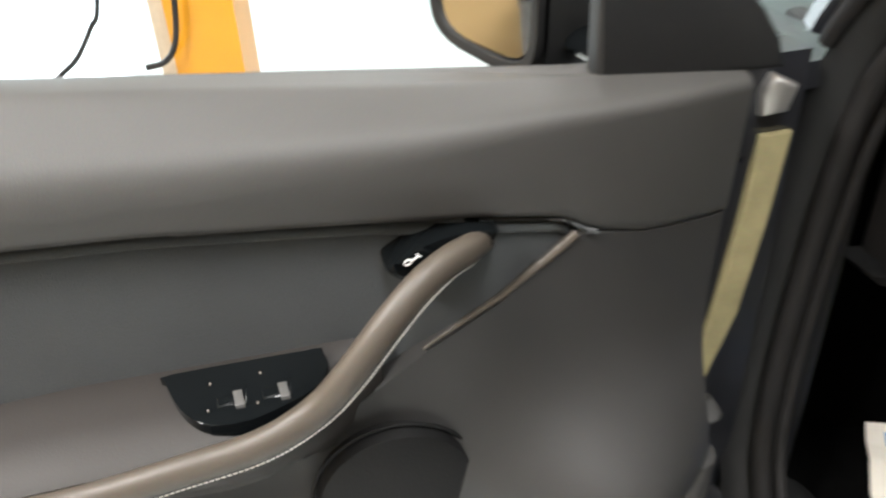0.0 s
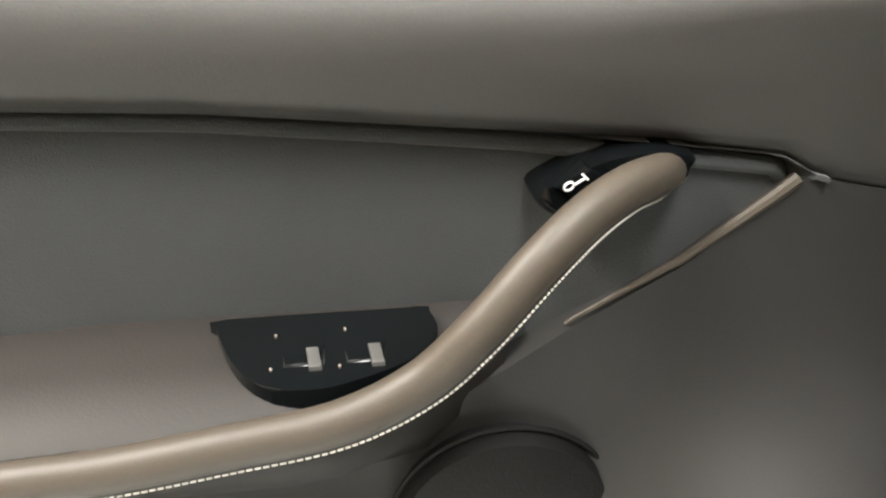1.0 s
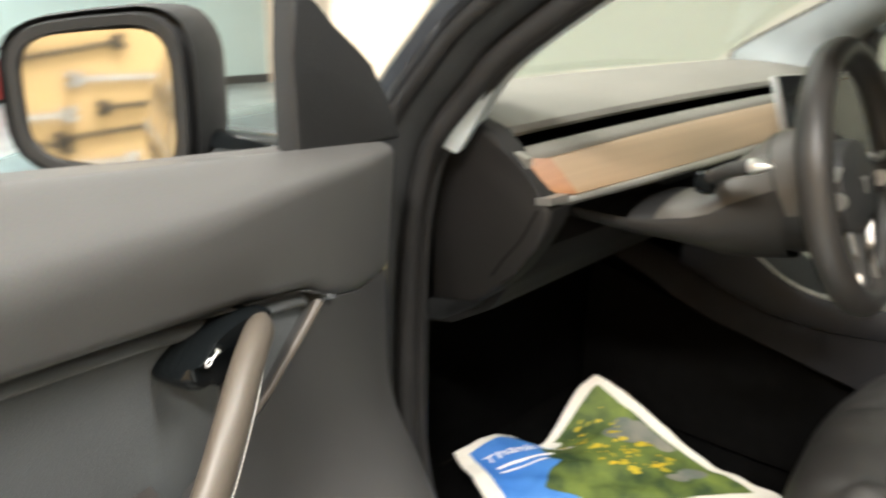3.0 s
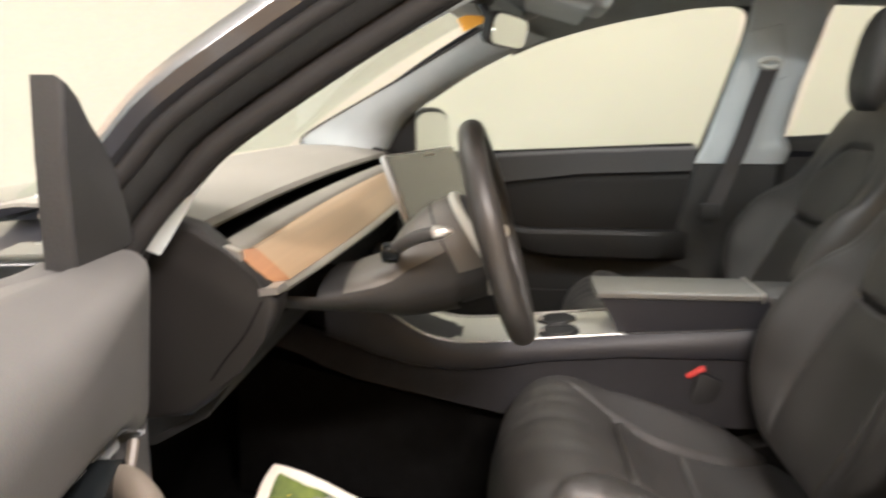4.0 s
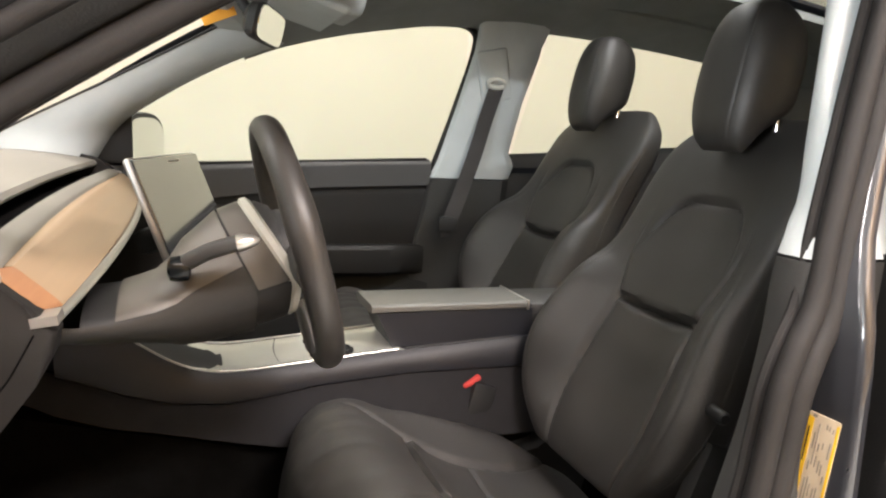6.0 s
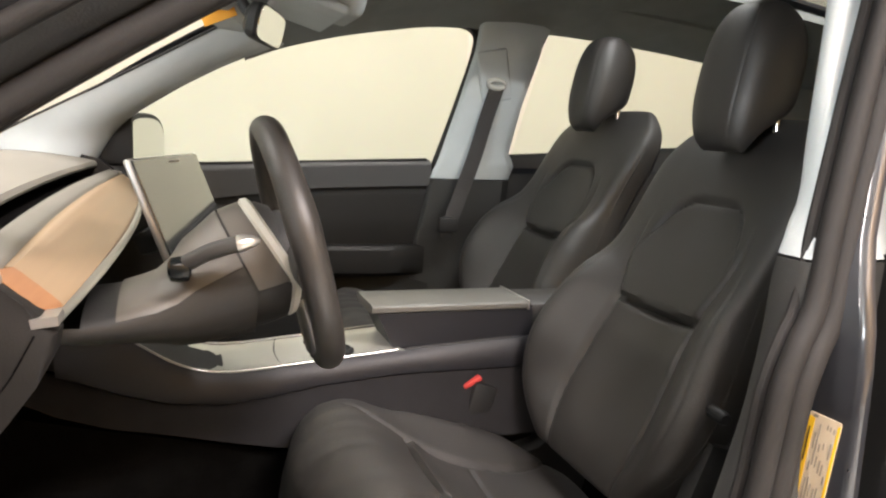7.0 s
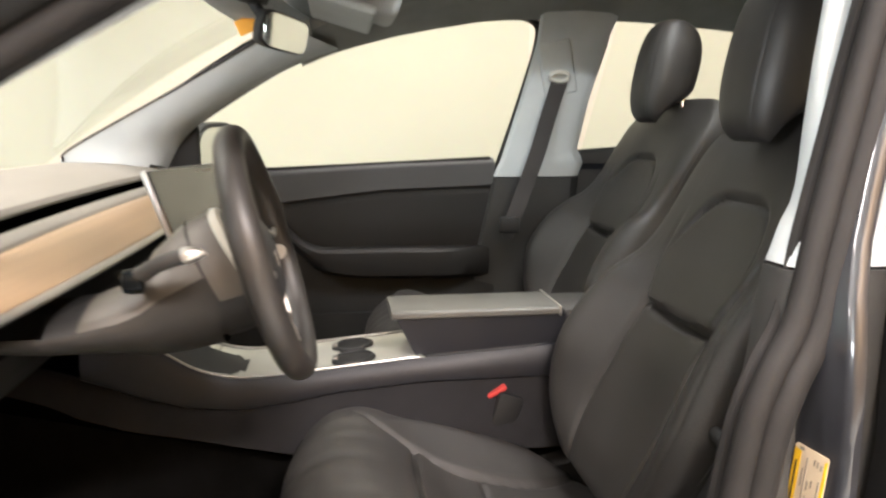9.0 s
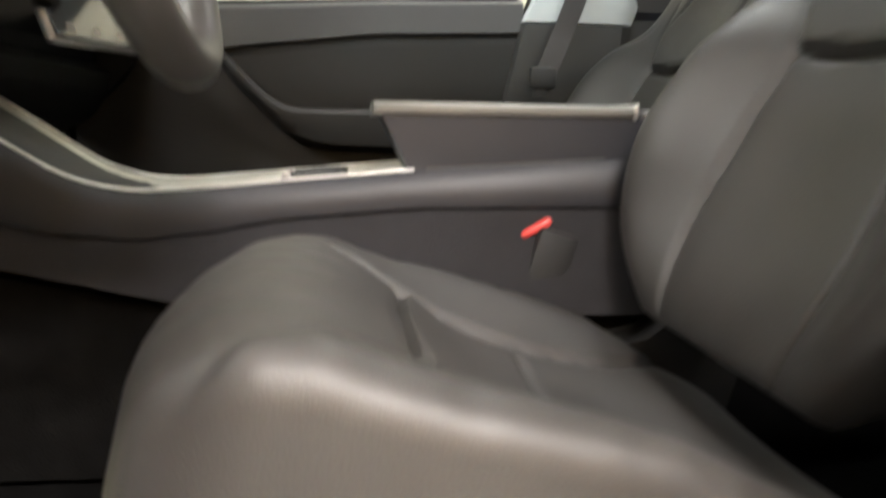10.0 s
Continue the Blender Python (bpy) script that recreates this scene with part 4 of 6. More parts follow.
    for s0 in (0.452, 0.489):
        part("window_switch", prism([(-0.014, -0.016), (0.014, -0.016), (0.013, 0.012), (-0.013, 0.012)], lambda u, v, w: dp(s0 + u + 0.006, 0.034 + v, 0.8612 - 0.20 * v + w), -0.006, 0.005, 0.003), PIANO, pl)
        part("switch_lever", prism([(-0.0038, -0.008), (0.0038, -0.008), (0.0038, 0.008), (-0.0038, 0.008)], lambda u, v, w: dp(s0 + u - 0.12 * v, 0.041 + v, 0.8640 - 0.20 * v + w), -0.002, 0.003, 0.001), GREYBOOT, pl, "satin grey switch tip")
    for s0, n0 in ((0.512, 0.020), (0.514, 0.047), (0.470, 0.018), (0.474, 0.048)):
        part("switch_mark", prism([(-0.0007, -0.0009), (0.0007, -0.0009), (0.0007, 0.0009), (-0.0007, 0.0009)], lambda u, v, w: dp(s0 + u, n0 + v, 0.8725 - 0.20 * (n0 + v) + w), 0.0, 0.0012), INK, pl, smooth=False)
    # strap handle from the armrest up to the release button
    line = smooth_path([(1.0, 0.080, 0.810), (0.80, 0.086, 0.820), (0.658, 0.086, 0.829), (0.599, 0.086, 0.833), (0.538, 0.086, 0.842), (0.476, 0.085, 0.852), (0.430, 0.080, 0.871), (0.397, 0.078, 0.902), (0.365, 0.070, 0.935), (0.336, 0.058, 0.957), (0.309, 0.044, 0.967), (0.284, 0.028, 0.967), (0.268, 0.012, 0.963)], 7)
    pts = [dp(*p) for p in line]
    rad = [0.0134 if i < len(pts) - 9 else 0.0134 - 0.0003 * (i - len(pts) + 9) for i in range(len(pts))]
    handle = part("pull_handle", tube(pts, rad, 16, 0.85, up=tuple(DN)), HANDLE, d, "smooth padded taupe pull handle")
    web = []
    for i, p in enumerate(pts):
        t = (pts[min(i + 1, len(pts) - 1)] - pts[max(i - 1, 0)]).normalized()
        down = t.cross(DN).normalized()
        down = down if down.z < 0 else -down
        web.append([p + DN * 0.0085 + down * 0.0085, p + DN * 0.0065 + down * 0.0128, p - DN * 0.001 + down * 0.0195, p - DN * 0.040 + down * 0.031])
    part("handle_underside", loft(web, closed=False, cap=False), VINYL, d, "dark underside of the handle")
    st = bmesh.new()
    for k in range(14, len(pts) - 3):
        for f in (0.0, 0.5):
            a, b = web[k][1].lerp(web[k + 1][1], f), web[k][1].lerp(web[k + 1][1], f + 0.36)
            tube([a + DN * 0.0006, b + DN * 0.0006], 0.0007, 5, bm=st)
    tagged(part("stitching", st, THREAD, handle, "pale stitched seam"), kind="stuff")
    # release button in its gloss shell
    leaf = [(p.x - 0.011, p.y) for p in smooth_path([(0.366, 0.953, 0), (0.348, 0.966, 0), (0.322, 0.976, 0), (0.292, 0.979, 0), (0.268, 0.972, 0), (0.290, 0.955, 0), (0.322, 0.942, 0), (0.350, 0.938, 0)], 4, closed=True)]
    shell = part("release_shell", prism(leaf, lambda u, v, w: dp(u, w, v), -0.01, 0.024, 0.010, 3), PIANO, d, "gloss black door release shell")
    part("release_button", prism([(0.346, 0.962), (0.328, 0.974), (0.316, 0.967), (0.334, 0.954)], lambda u, v, w: dp(u, w, v), 0.020, 0.028, 0.002), PIANO, shell)
    a, b = Vector((-0.84, 0.54)), Vector((-0.54, -0.84))

    def on_button(q, r):
        return dp(0.3335 - a.x * q * -1 - b.x * r * -1, 0.0285, 0.9655 + a.y * q + b.y * r)
    ring = [on_button(-0.005 + 0.0030 * math.cos(k * math.pi / 8), 0.0022 * math.sin(k * math.pi / 8)) for k in range(17)]
    part("release_mark", tube(ring, 0.0007, 6), WHITE_INK, shell, "white release symbol")
    part("release_mark", tube([on_button(-0.002, 0.001), on_button(0.006, 0.001)], 0.0008, 6), WHITE_INK, shell)
    part("release_mark", tube([on_button(0.005, -0.002), on_button(0.0062, 0.003)], 0.0007, 6), WHITE_INK, shell)
    # speaker grille and door pocket
    part("speaker_grille", loft([[dp(0.364 + r * math.cos(a * math.pi / 16), 0.030 + h, 0.700 + r * math.sin(a * math.pi / 16)) for a in range(32)] for r, h in ((0.080, -0.03), (0.079, -0.006), (0.076, 0.002), (0.062, 0.006), (0.035, 0.008), (0.008, 0.009))]), DEEP, d, "round dark speaker grille")
    part("speaker_ring", tube([dp(0.364 + 0.083 * math.cos(a * math.pi / 24), 0.022, 0.700 + 0.083 * math.sin(a * math.pi / 24)) for a in range(49)], 0.0022, 6), DEEP, d)
    part("door_pocket", box((0, 0, 0), (0.50, 0.05, 0.13), 0.02, Matrix((DU, DN, (0, 0, 1))).transposed()), VINYL, d).location = dp(0.78, 0.055, 0.55)
    # door skin, top edge and front edge
    part("outer_skin", sheet(lambda u, v: dq(-0.02 + 1.13 * u, lerp([(0, -0.10), (0.4, -0.165), (0.8, -0.155), (1, -0.092)], v), 0.32 + (belt(u) - 0.020 - 0.32) * v), 16, 14, tuple(DN * 0.012)), PAINT, d, "dark grey painted outer skin")
    part("window_slot", prism([(0.0, -0.090), (1.08, -0.090), (1.08, -0.046), (0.0, -0.046)], lambda u, v, w: dq(u, v, belt(u) - 0.016 + w), -0.05, 0.004, 0.003), RUBBER, d, "black rubber window slot")
    part("front_edge", prism([(-0.098, -0.16), (0.0, -0.16), (0.0, -0.090), (-0.098, -0.094)], lambda u, v, w: dq(u, v, w), 0.36, 1.055), PAINT, d, smooth=False)
    part("edge_seal", tube([dp(lerp([(0.40, 0.036), (0.70, 0.030), (1.04, 0.012)], z), -0.018, z) for z in [0.42 + 0.06 * k for k in range(11)]], 0.009, 8), RUBBER, d)
    # plain tan strip, added for the yellowish band at the door gap
    part("edge_strip", loft([[dq(lerp([(0.60, -0.009), (0.745, -0.046), (0.86, -0.0605), (0.97, -0.070)], z) + w * lerp([(0.60, 0.009), (0.745, 0.018), (0.86, 0.018), (0.97, 0.018)], z), n, z) for w, n in ((1, -0.096), (1, -0.086), (0.8, -0.083), (-0.8, -0.083), (-1, -0.086), (-1, -0.098))] for z in [0.60 + 0.0372 * k for k in range(11)]]), TAN_STRIP, d, "tan strip on the door edge")
    part("cable_boot", tube([dq(-0.030, -0.085, 0.38), dq(-0.030, -0.080, 0.46), dq(-0.030, -0.076, 0.54), dq(-0.030, -0.078, 0.61), dq(-0.030, -0.085, 0.625)], [0.024, 0.030, 0.030, 0.028, 0.018], 12), GREYBOOT, d, "grey ribbed cable boot")
    # small satin plate added for a bright reflection on the body metal
    part("hinge_glint", prism([(-0.074, 1.028), (-0.068, 1.000), (-0.046, 0.994), (-0.042, 1.020), (-0.052, 1.038)], lambda u, v, w: dq(u, w - 0.4 * (u + 0.05), v), -0.095, -0.078, 0.006, 3), SATIN, d, "pale plate standing in for a reflection on the hinge metal")
    # mirror cover and wing mirror
    sail = [(0.158, 1.070), (0.158, 1.16), (0.153, 1.218), (0.145, 1.212), (0.125, 1.197), (0.095, 1.182), (0.065, 1.165), (0.035, 1.145), (0.008, 1.120), (-0.012, 1.092), (-0.022, 1.064)]
    part("mirror_sail", prism(sail, lambda u, v, w: dq(u, w, v), -0.050, -0.028, 0.006, 3), BLACK, d, "matt black mirror cover")

    def rr(w, h, p=3.2, n=28, skew=0.0):
        out = []
        for k in range(n):
            a = 2 * math.pi * k / n
            c, s_ = math.cos(a), math.sin(a)
            x = w * math.copysign(abs(c) ** (2 / p), c)
            y = h * math.copysign(abs(s_) ** (2 / p), s_)
            out.append((x, y + skew * x))
        return out
    gs, gn, ms, mn = math.sin(radians(25)), -math.cos(radians(25)), math.cos(radians(25)), math.sin(radians(25))

    def mp(x, depth, z):
        """A point of the mirror: along the glass outwards, towards the front, height."""
        return dp(0.192 + gs * x - ms * depth, -0.226 + gn * x - mn * depth, z)
    cz = 1.114
    taper = lambda x: 1.0 - 1.5 * x
    rings = [[mp(x * k + sh, dv, cz + y * k * taper(x)) for x, y in rr(0.094, 0.080, 4.0)] for dv, k, sh in ((0.004, 0.95, 0.0), (-0.008, 1.0, 0.0), (0.006, 1.03, 0.0), (0.07, 1.03, -0.006), (0.125, 0.90, -0.014), (0.160, 0.60, -0.02), (0.175, 0.2, -0.02))]
    mirror = part("wing_mirror", loft(rings), BLACK, d, "dark wing mirror housing")
    part("mirror_bezel", loft([[mp(x * k, dv, cz + y * k * taper(x)) for x, y in rr(0.086, 0.076, 4.0)] for dv, k in ((-0.006, 1.0), (-0.014, 0.97), (-0.013, 0.86), (-0.004, 0.83))], cap=False), BLACK, mirror, "black mirror bezel")
    part("mirror_glass", loft([[mp(x, dv, cz + y * taper(x)) for x, y in rr(0.071, 0.062, 4.4)] for dv in (-0.009, -0.006)]), MIRROR, mirror, "silvered mirror glass")
    part("mirror_arm", loft([[dq(s0 + 0.030 * c, n, z0 + 0.012 * s_) for c, s_ in [(math.cos(a * math.pi / 6), math.sin(a * math.pi / 6)) for a in range(12)]] for s0, n, z0 in ((0.10, -0.05, 1.066), (0.10, -0.09, 1.066), (0.105, -0.13, 1.067), (0.12, -0.17, 1.070))]), PIANO, mirror)
    return d


driver_door()


# ---------------------------------------------------------------- dashboard
def dash_surface(profile, x0, x1, bow=(0.03,)):
    """Sweep a (y, z) line across the car, bowed towards the windscreen by one amount or by a first and a last."""
    low = bow if len(bow) == 2 else (bow[0], bow[0])
    return lambda u, v: Vector((x0 + (x1 - x0) * u, profile(v)[0] + (low[0] + (low[1] - low[0]) * v) * (1 - ((x0 + (x1 - x0) * u) / 0.72) ** 2), profile(v)[1]))


def poly_line(pts):
    def at_v(v):
        k = v * (len(pts) - 1)
        i = min(int(k), len(pts) - 2)
        f = k - i
        return (pts[i][0] + (pts[i + 1][0] - pts[i][0]) * f, pts[i][1] + (pts[i + 1][1] - pts[i][1]) * f)
    return at_v


dash = thing("dashboard", "dark dashboard with a long light wood strip", "dashboard")
# windscreen light is put into the paler top, shade into the lower parts
top_line = [(1.09, 1.066), (1.04, 1.074), (0.96, 1.073), (0.90, 1.067), (0.85, 1.058), (0.810, 1.050), (0.806, 1.041)]
part("dash_top", sheet(dash_surface(poly_line(top_line), -0.70, 0.70), 28, 24, (0, 0.002, -0.005)), DASHTOP_LIT, dash, "soft dash top, windscreen light put into its grey")
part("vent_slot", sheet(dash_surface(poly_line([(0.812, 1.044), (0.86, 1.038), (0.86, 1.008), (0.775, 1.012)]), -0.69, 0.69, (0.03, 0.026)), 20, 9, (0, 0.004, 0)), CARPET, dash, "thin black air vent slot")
part("vent_ledge", sheet(dash_surface(poly_line([(0.786, 1.012), (0.784, 1.0265), (0.779, 1.029), (0.768, 1.0265), (0.757, 1.022), (0.754, 1.016)]), -0.70, 0.70, (0.026, 0.02)), 24, 12, (0, 0.012, -0.012)), DASHTOP_LIT, dash, "grey ledge below the vent")
WOOD_LINE = [(0.753, 1.015), (0.747, 1.0165), (0.741, 1.011), (0.725, 0.996), (0.711, 0.982), (0.709, 0.977), (0.715, 0.974)]
part("wood_strip", sheet(dash_surface(poly_line(WOOD_LINE), -0.666, 0.703, (0.02, -0.028)), 28, 18, (0, 0.014, 0.0)), WOOD, dash, "light open-pore wood strip")
part("strip_facet", sheet(lambda u, v: dash_surface(poly_line(WOOD_LINE), -0.666, -0.706, (0.02, -0.028))(u, v) + Vector((0, 0.014 * u, 0.004 * u)), 6, 18, (0, 0.014, 0.0)), WOOD_END, dash, "orange-brown end facet of the wood strip")
part("strip_lip", sheet(dash_surface(poly_line([(0.709, 0.974), (0.706, 0.970), (0.709, 0.965), (0.722, 0.964)]), -0.704, 0.704, (-0.029, -0.029)), 24, 9, (0, 0.006, 0.002)), SATIN, dash, "satin silver lip")
part("strip_end", prism([(0.726, 0.9790), (0.7025, 0.9820), (0.7015, 0.973), (0.7245, 0.970)], lambda u, v, w: Vector((w, u, v)), -0.7292, -0.690, 0.003), SATIN, dash, "satin silver end cap")
part("cover_joint", tube(smooth_path([(-0.7285, 0.722, 0.964), (-0.7285, 0.731, 0.947), (-0.7285, 0.746, 0.920), (-0.7285, 0.772, 0.888), (-0.7285, 0.790, 0.862)], 5), 0.0010, 6), CARPET, dash, "thin dark panel joint")
part("ledge_end", prism([(0.822, 1.046), (0.784, 1.032), (0.753, 1.021), (0.750, 1.008), (0.780, 1.014), (0.822, 1.028)], lambda u, v, w: Vector((w, u, v)), -0.716, -0.700, 0.003), SATIN, dash)
part("ledge_end", prism([(0.822, 1.046), (0.784, 1.032), (0.753, 1.021), (0.750, 1.008), (0.780, 1.014), (0.822, 1.028)], lambda u, v, w: Vector((-w, u, v)), -0.716, -0.700, 0.003), SATIN, dash)
under = [(0.722, 0.962), (0.760, 0.945), (0.800, 0.930), (0.800, 0.905), (0.770, 0.885), (0.775, 0.85), (0.81, 0.80), (0.88, 0.76), (0.98, 0.74)]
part("lower_dash", sheet(dash_surface(poly_line(under), -0.70, 0.70, (-0.028, 0.02)), 24, 32, (0, 0.02, 0.0)), DEEP, dash, "lower dash, shade put into its near-black")
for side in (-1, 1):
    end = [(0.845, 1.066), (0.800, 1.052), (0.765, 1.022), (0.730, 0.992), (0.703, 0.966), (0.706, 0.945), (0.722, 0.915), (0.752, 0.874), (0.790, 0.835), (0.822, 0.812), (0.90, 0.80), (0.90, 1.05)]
    part("side_cover", prism(end, lambda u, v, w: Vector((side * w, u, v)), 0.690, 0.728, 0.010, 3), COVER_SHADED, dash, "side cover of the dash, darkened for shade")


# ---------------------------------------------------------------- touchscreen
def touchscreen():
    t = thing("touchscreen", "large dark glossy landscape touchscreen on the dash", "screen")
    m = Matrix.Translation((0.085, 0.590, 0.990)) @ Matrix.Rotation(radians(-17.5), 4, "Z") @ Matrix.Rotation(radians(-22), 4, "X")
    part("case", box((0, 0.006, 0), (0.362, 0.014, 0.226), 0.006, seg=3), CASE, t, "slim dark metal case edge")
    part("display", box((0, -0.002, 0), (0.354, 0.004, 0.218), 0.0018), SCREEN, t, "dark reflective display glass", smooth=False)
    part("stand", box((0, 0.055, -0.03), (0.07, 0.11, 0.05), 0.015), BLACK, t)
    part("status_bar", box((0.02, -0.0045, 0.098), (0.060, 0.001, 0.003)), INK, t, "faint row of icons", smooth=False)
    for k in range(7):
        part("dock_icon", box((-0.150 + 0.048 * k, -0.0045, -0.098), (0.014, 0.001, 0.007)), RED if k == 4 else INK, t, smooth=False)
    t.matrix_world = m


touchscreen()


# ---------------------------------------------------------------- steering wheel
def steering_wheel():
    t = thing("steering_wheel", "black leather three-spoke steering wheel with silver accents", "steering wheel")
    R, r = 0.162, 0.0175

    ring = []
    n = 72
    for k in range(n + 1):
        a = 2 * math.pi * k / n
        thick = r * (1 + 0.10 * math.exp(-((abs(((a + math.pi) % (2 * math.pi)) - math.pi) - 1.25) / 0.22) ** 2))
        c = Vector((R * math.sin(a), 0, R * math.cos(a)))
        out = Vector((math.sin(a), 0, math.cos(a)))
        ring.append([c + out * (thick * math.cos(q * math.pi / 8)) + Vector((0, 1.12 * thick * math.sin(q * math.pi / 8), 0)) for q in range(16)])
    part("rim", loft(ring, cap=False), LEATHER2, t)
    hub = [[Vector((0.070 * k * math.copysign(abs(math.cos(a * math.pi / 14)) ** 0.8, math.cos(a * math.pi / 14)), y, -0.012 + 0.062 * k * math.copysign(abs(math.sin(a * math.pi / 14)) ** 0.8, math.sin(a * math.pi / 14)))) for a in range(28)] for y, k in ((0.045, 0.85), (0.035, 1.0), (0.012, 1.02), (0.0, 0.95), (-0.006, 0.75), (-0.008, 0.4))]
    part("hub_pad", loft(hub), HUB, t, "dark airbag cover")
    for sx in (-1, 1):
        spoke = part("spoke", loft([[Vector((sx * x, 0.012 + 0.010 * c, -0.016 + h * s_)) for c, s_ in [(math.cos(a * math.pi / 6), math.sin(a * math.pi / 6)) for a in range(12)]] for x, h in ((0.060, 0.030), (0.085, 0.024), (0.115, 0.020), (0.150, 0.024), (0.158, 0.026))]), VINYL, t)
        part("spoke_accent", tube(smooth_path([(sx * 0.070, 0.0, 0.020), (sx * 0.100, -0.001, 0.010), (sx * 0.140, -0.001, 0.014)], 5), 0.004, 8), SATIN, spoke, "satin silver accent")
        part("scroll_wheel", tube([(sx * 0.094, -0.002, -0.016), (sx * 0.106, -0.002, -0.016)], 0.011, 14), SATIN, spoke, "silver scroll wheel")
    low = part("lower_spoke", loft([[Vector((w * c, 0.014 + 0.010 * s_, z)) for c, s_ in [(math.cos(a * math.pi / 6), math.sin(a * math.pi / 6)) for a in range(12)]] for z, w in ((-0.060, 0.042), (-0.09, 0.033), (-0.12, 0.031), (-0.152, 0.038))]), CASE, t, "satin grey lower spoke")
    part("badge", prism([(-0.011, 0.010), (0.011, 0.010), (0.010, 0.006), (0.003, 0.006), (0.0, -0.012), (-0.003, 0.006), (-0.010, 0.006)], lambda u, v, q: Vector((u, -0.008 - q, v - 0.010)), -0.002, 0.0015), SATIN, t, "small bright badge", smooth=False)
    for sx in (-1, 1):
        part("spoke_accent", tube([(sx * 0.044, 0.004, -0.064), (sx * 0.033, 0.003, -0.095), (sx * 0.031, 0.003, -0.12), (sx * 0.038, 0.003, -0.146)], 0.0045, 8), SATIN, low, "satin silver accent")
    t.matrix_world = Matrix.Translation((-0.412, 0.448, 1.000)) @ Matrix.Rotation(radians(-15.5), 4, "X")

    c = thing("steering_column", "dark steering column shroud with a pale ring and a stalk", "steering column")
    sect = [(math.cos(a * math.pi / 14), math.sin(a * math.pi / 14)) for a in range(28)]

    def hoop(y, z, rx, rz, lean):
        return [Vector((-0.412 + rx * a, y + lean * rz * max(b, -0.25), z + rz * b)) for a, b in sect]
    part("boss", loft([hoop(0.452, 0.990, 0.062, 0.062, 0.55), hoop(0.456, 0.988, 0.070, 0.070, 0.68), hoop(0.462, 0.985, 0.072, 0.073, 0.68)]), HUB, c)
    part("trim_ring", loft([hoop(0.460, 0.985, 0.073, 0.074, 0.68), hoop(0.463, 0.984, 0.077, 0.079, 0.68), hoop(0.470, 0.981, 0.078, 0.080, 0.68), hoop(0.474, 0.979, 0.075, 0.077, 0.68)]), RING, c, "pale trim ring")
    # shroud in two shells: light put into the upper colour, shade into the lower
    front = [(0.474, 0.979, 0.076, 0.078, 0.68), (0.492, 0.973, 0.078, 0.079, 0.60), (0.512, 0.967, 0.079, 0.079, 0.52)]
    rear = [(0.515, 0.966, 0.079, 0.079, 0.52), (0.545, 0.953, 0.080, 0.073, 0.42), (0.575, 0.940, 0.083, 0.066, 0.34), (0.600, 0.926, 0.087, 0.055, 0.24), (0.625, 0.920, 0.094, 0.044, 0.12), (0.66, 0.915, 0.104, 0.035, 0.0), (0.71, 0.912, 0.112, 0.030, 0.0)]
    part("shroud_core", loft([hoop(y, z, rx - 0.003, rz - 0.003, k) for y, z, rx, rz, k in front + rear[1:]]), BLACK, c)

    def shell(rows, a0, a1, deep=1.0):
        out = []
        for y, z, rx, rz, k in rows:
            ring = []
            for q in range(25):
                a = radians(a0 + (a1 - a0) * q / 24)
                ring.append(Vector((-0.412 + rx * math.cos(a), y + k * rz * max(math.sin(a), -0.25), z + rz * math.sin(a) * (deep if math.sin(a) < 0 else 1.0))))
            out.append(ring)
        return loft(out, closed=False, cap=False)
    part("front_shroud", shell(front, -12, 192), COLUMN_LIT, c, "grey-taupe column shroud")
    part("rear_shroud", shell(rear[:5] + [(0.648, 0.917, 0.099, 0.039, 0.04), (0.672, 0.914, 0.105, 0.034, 0.0)], 12, 168), COLUMN_LIT, c, "grey-taupe flared shroud")
    part("lower_shroud", shell(front, 193, 347, 1.0), COLUMN_SHADED, c, "lower shroud, underside shade put into its colour")
    part("lower_shroud", shell([(y, z, rx * (1 + 0.3 * max(0, y - 0.58)), rz, k) for y, z, rx, rz, k in rear] + [(0.80, 0.915, 0.122, 0.026, 0.0)], 169, 371, 1.10), COLUMN_SHADED, c, "lower shroud, underside shade put into its colour")
    stalk = part("stalk", tube(smooth_path([(-0.470, 0.605, 0.978), (-0.500, 0.604, 0.984), (-0.522, 0.590, 0.994), (-0.537, 0.568, 1.008), (-0.546, 0.546, 1.017), (-0.550, 0.530, 1.021)], 5), [0.010] * 6 + [0.013] * 6 + [0.0125] * 14, 12, 0.8), VINYL, c, "dark indicator stalk")
    part("stalk_tip", tube(smooth_path([(-0.5495, 0.534, 1.0205), (-0.5515, 0.520, 1.0235), (-0.5525, 0.508, 1.0245)], 4), [0.0128, 0.013, 0.0125, 0.0115, 0.010, 0.009, 0.007, 0.005, 0.003], 12, 0.8), SATIN, stalk, "silver stalk tip")
    part("stalk_knob", loft([[Vector((-0.523 - 0.013 * k * a, 0.600 + dy, 0.986 + 0.016 * k * b)) for a, b in sect] for dy, k in ((-0.014, 0.5), (-0.011, 0.9), (0.0, 1.0), (0.010, 0.9), (0.013, 0.5))]), PIANO, stalk, "gloss black knob")


steering_wheel()


# ---------------------------------------------------------------- centre console
def console_z(y):
    return lerp([(-0.40, 0.775), (-0.03, 0.766), (0.104, 0.7565), (0.217, 0.749), (0.325, 0.739), (0.429, 0.729), (0.48, 0.7245), (0.52, 0.7225), (0.55, 0.7245), (0.576, 0.730), (0.60, 0.738), (0.623, 0.749), (0.65, 0.766), (0.682, 0.787), (0.723, 0.814), (0.80, 0.862)], y)


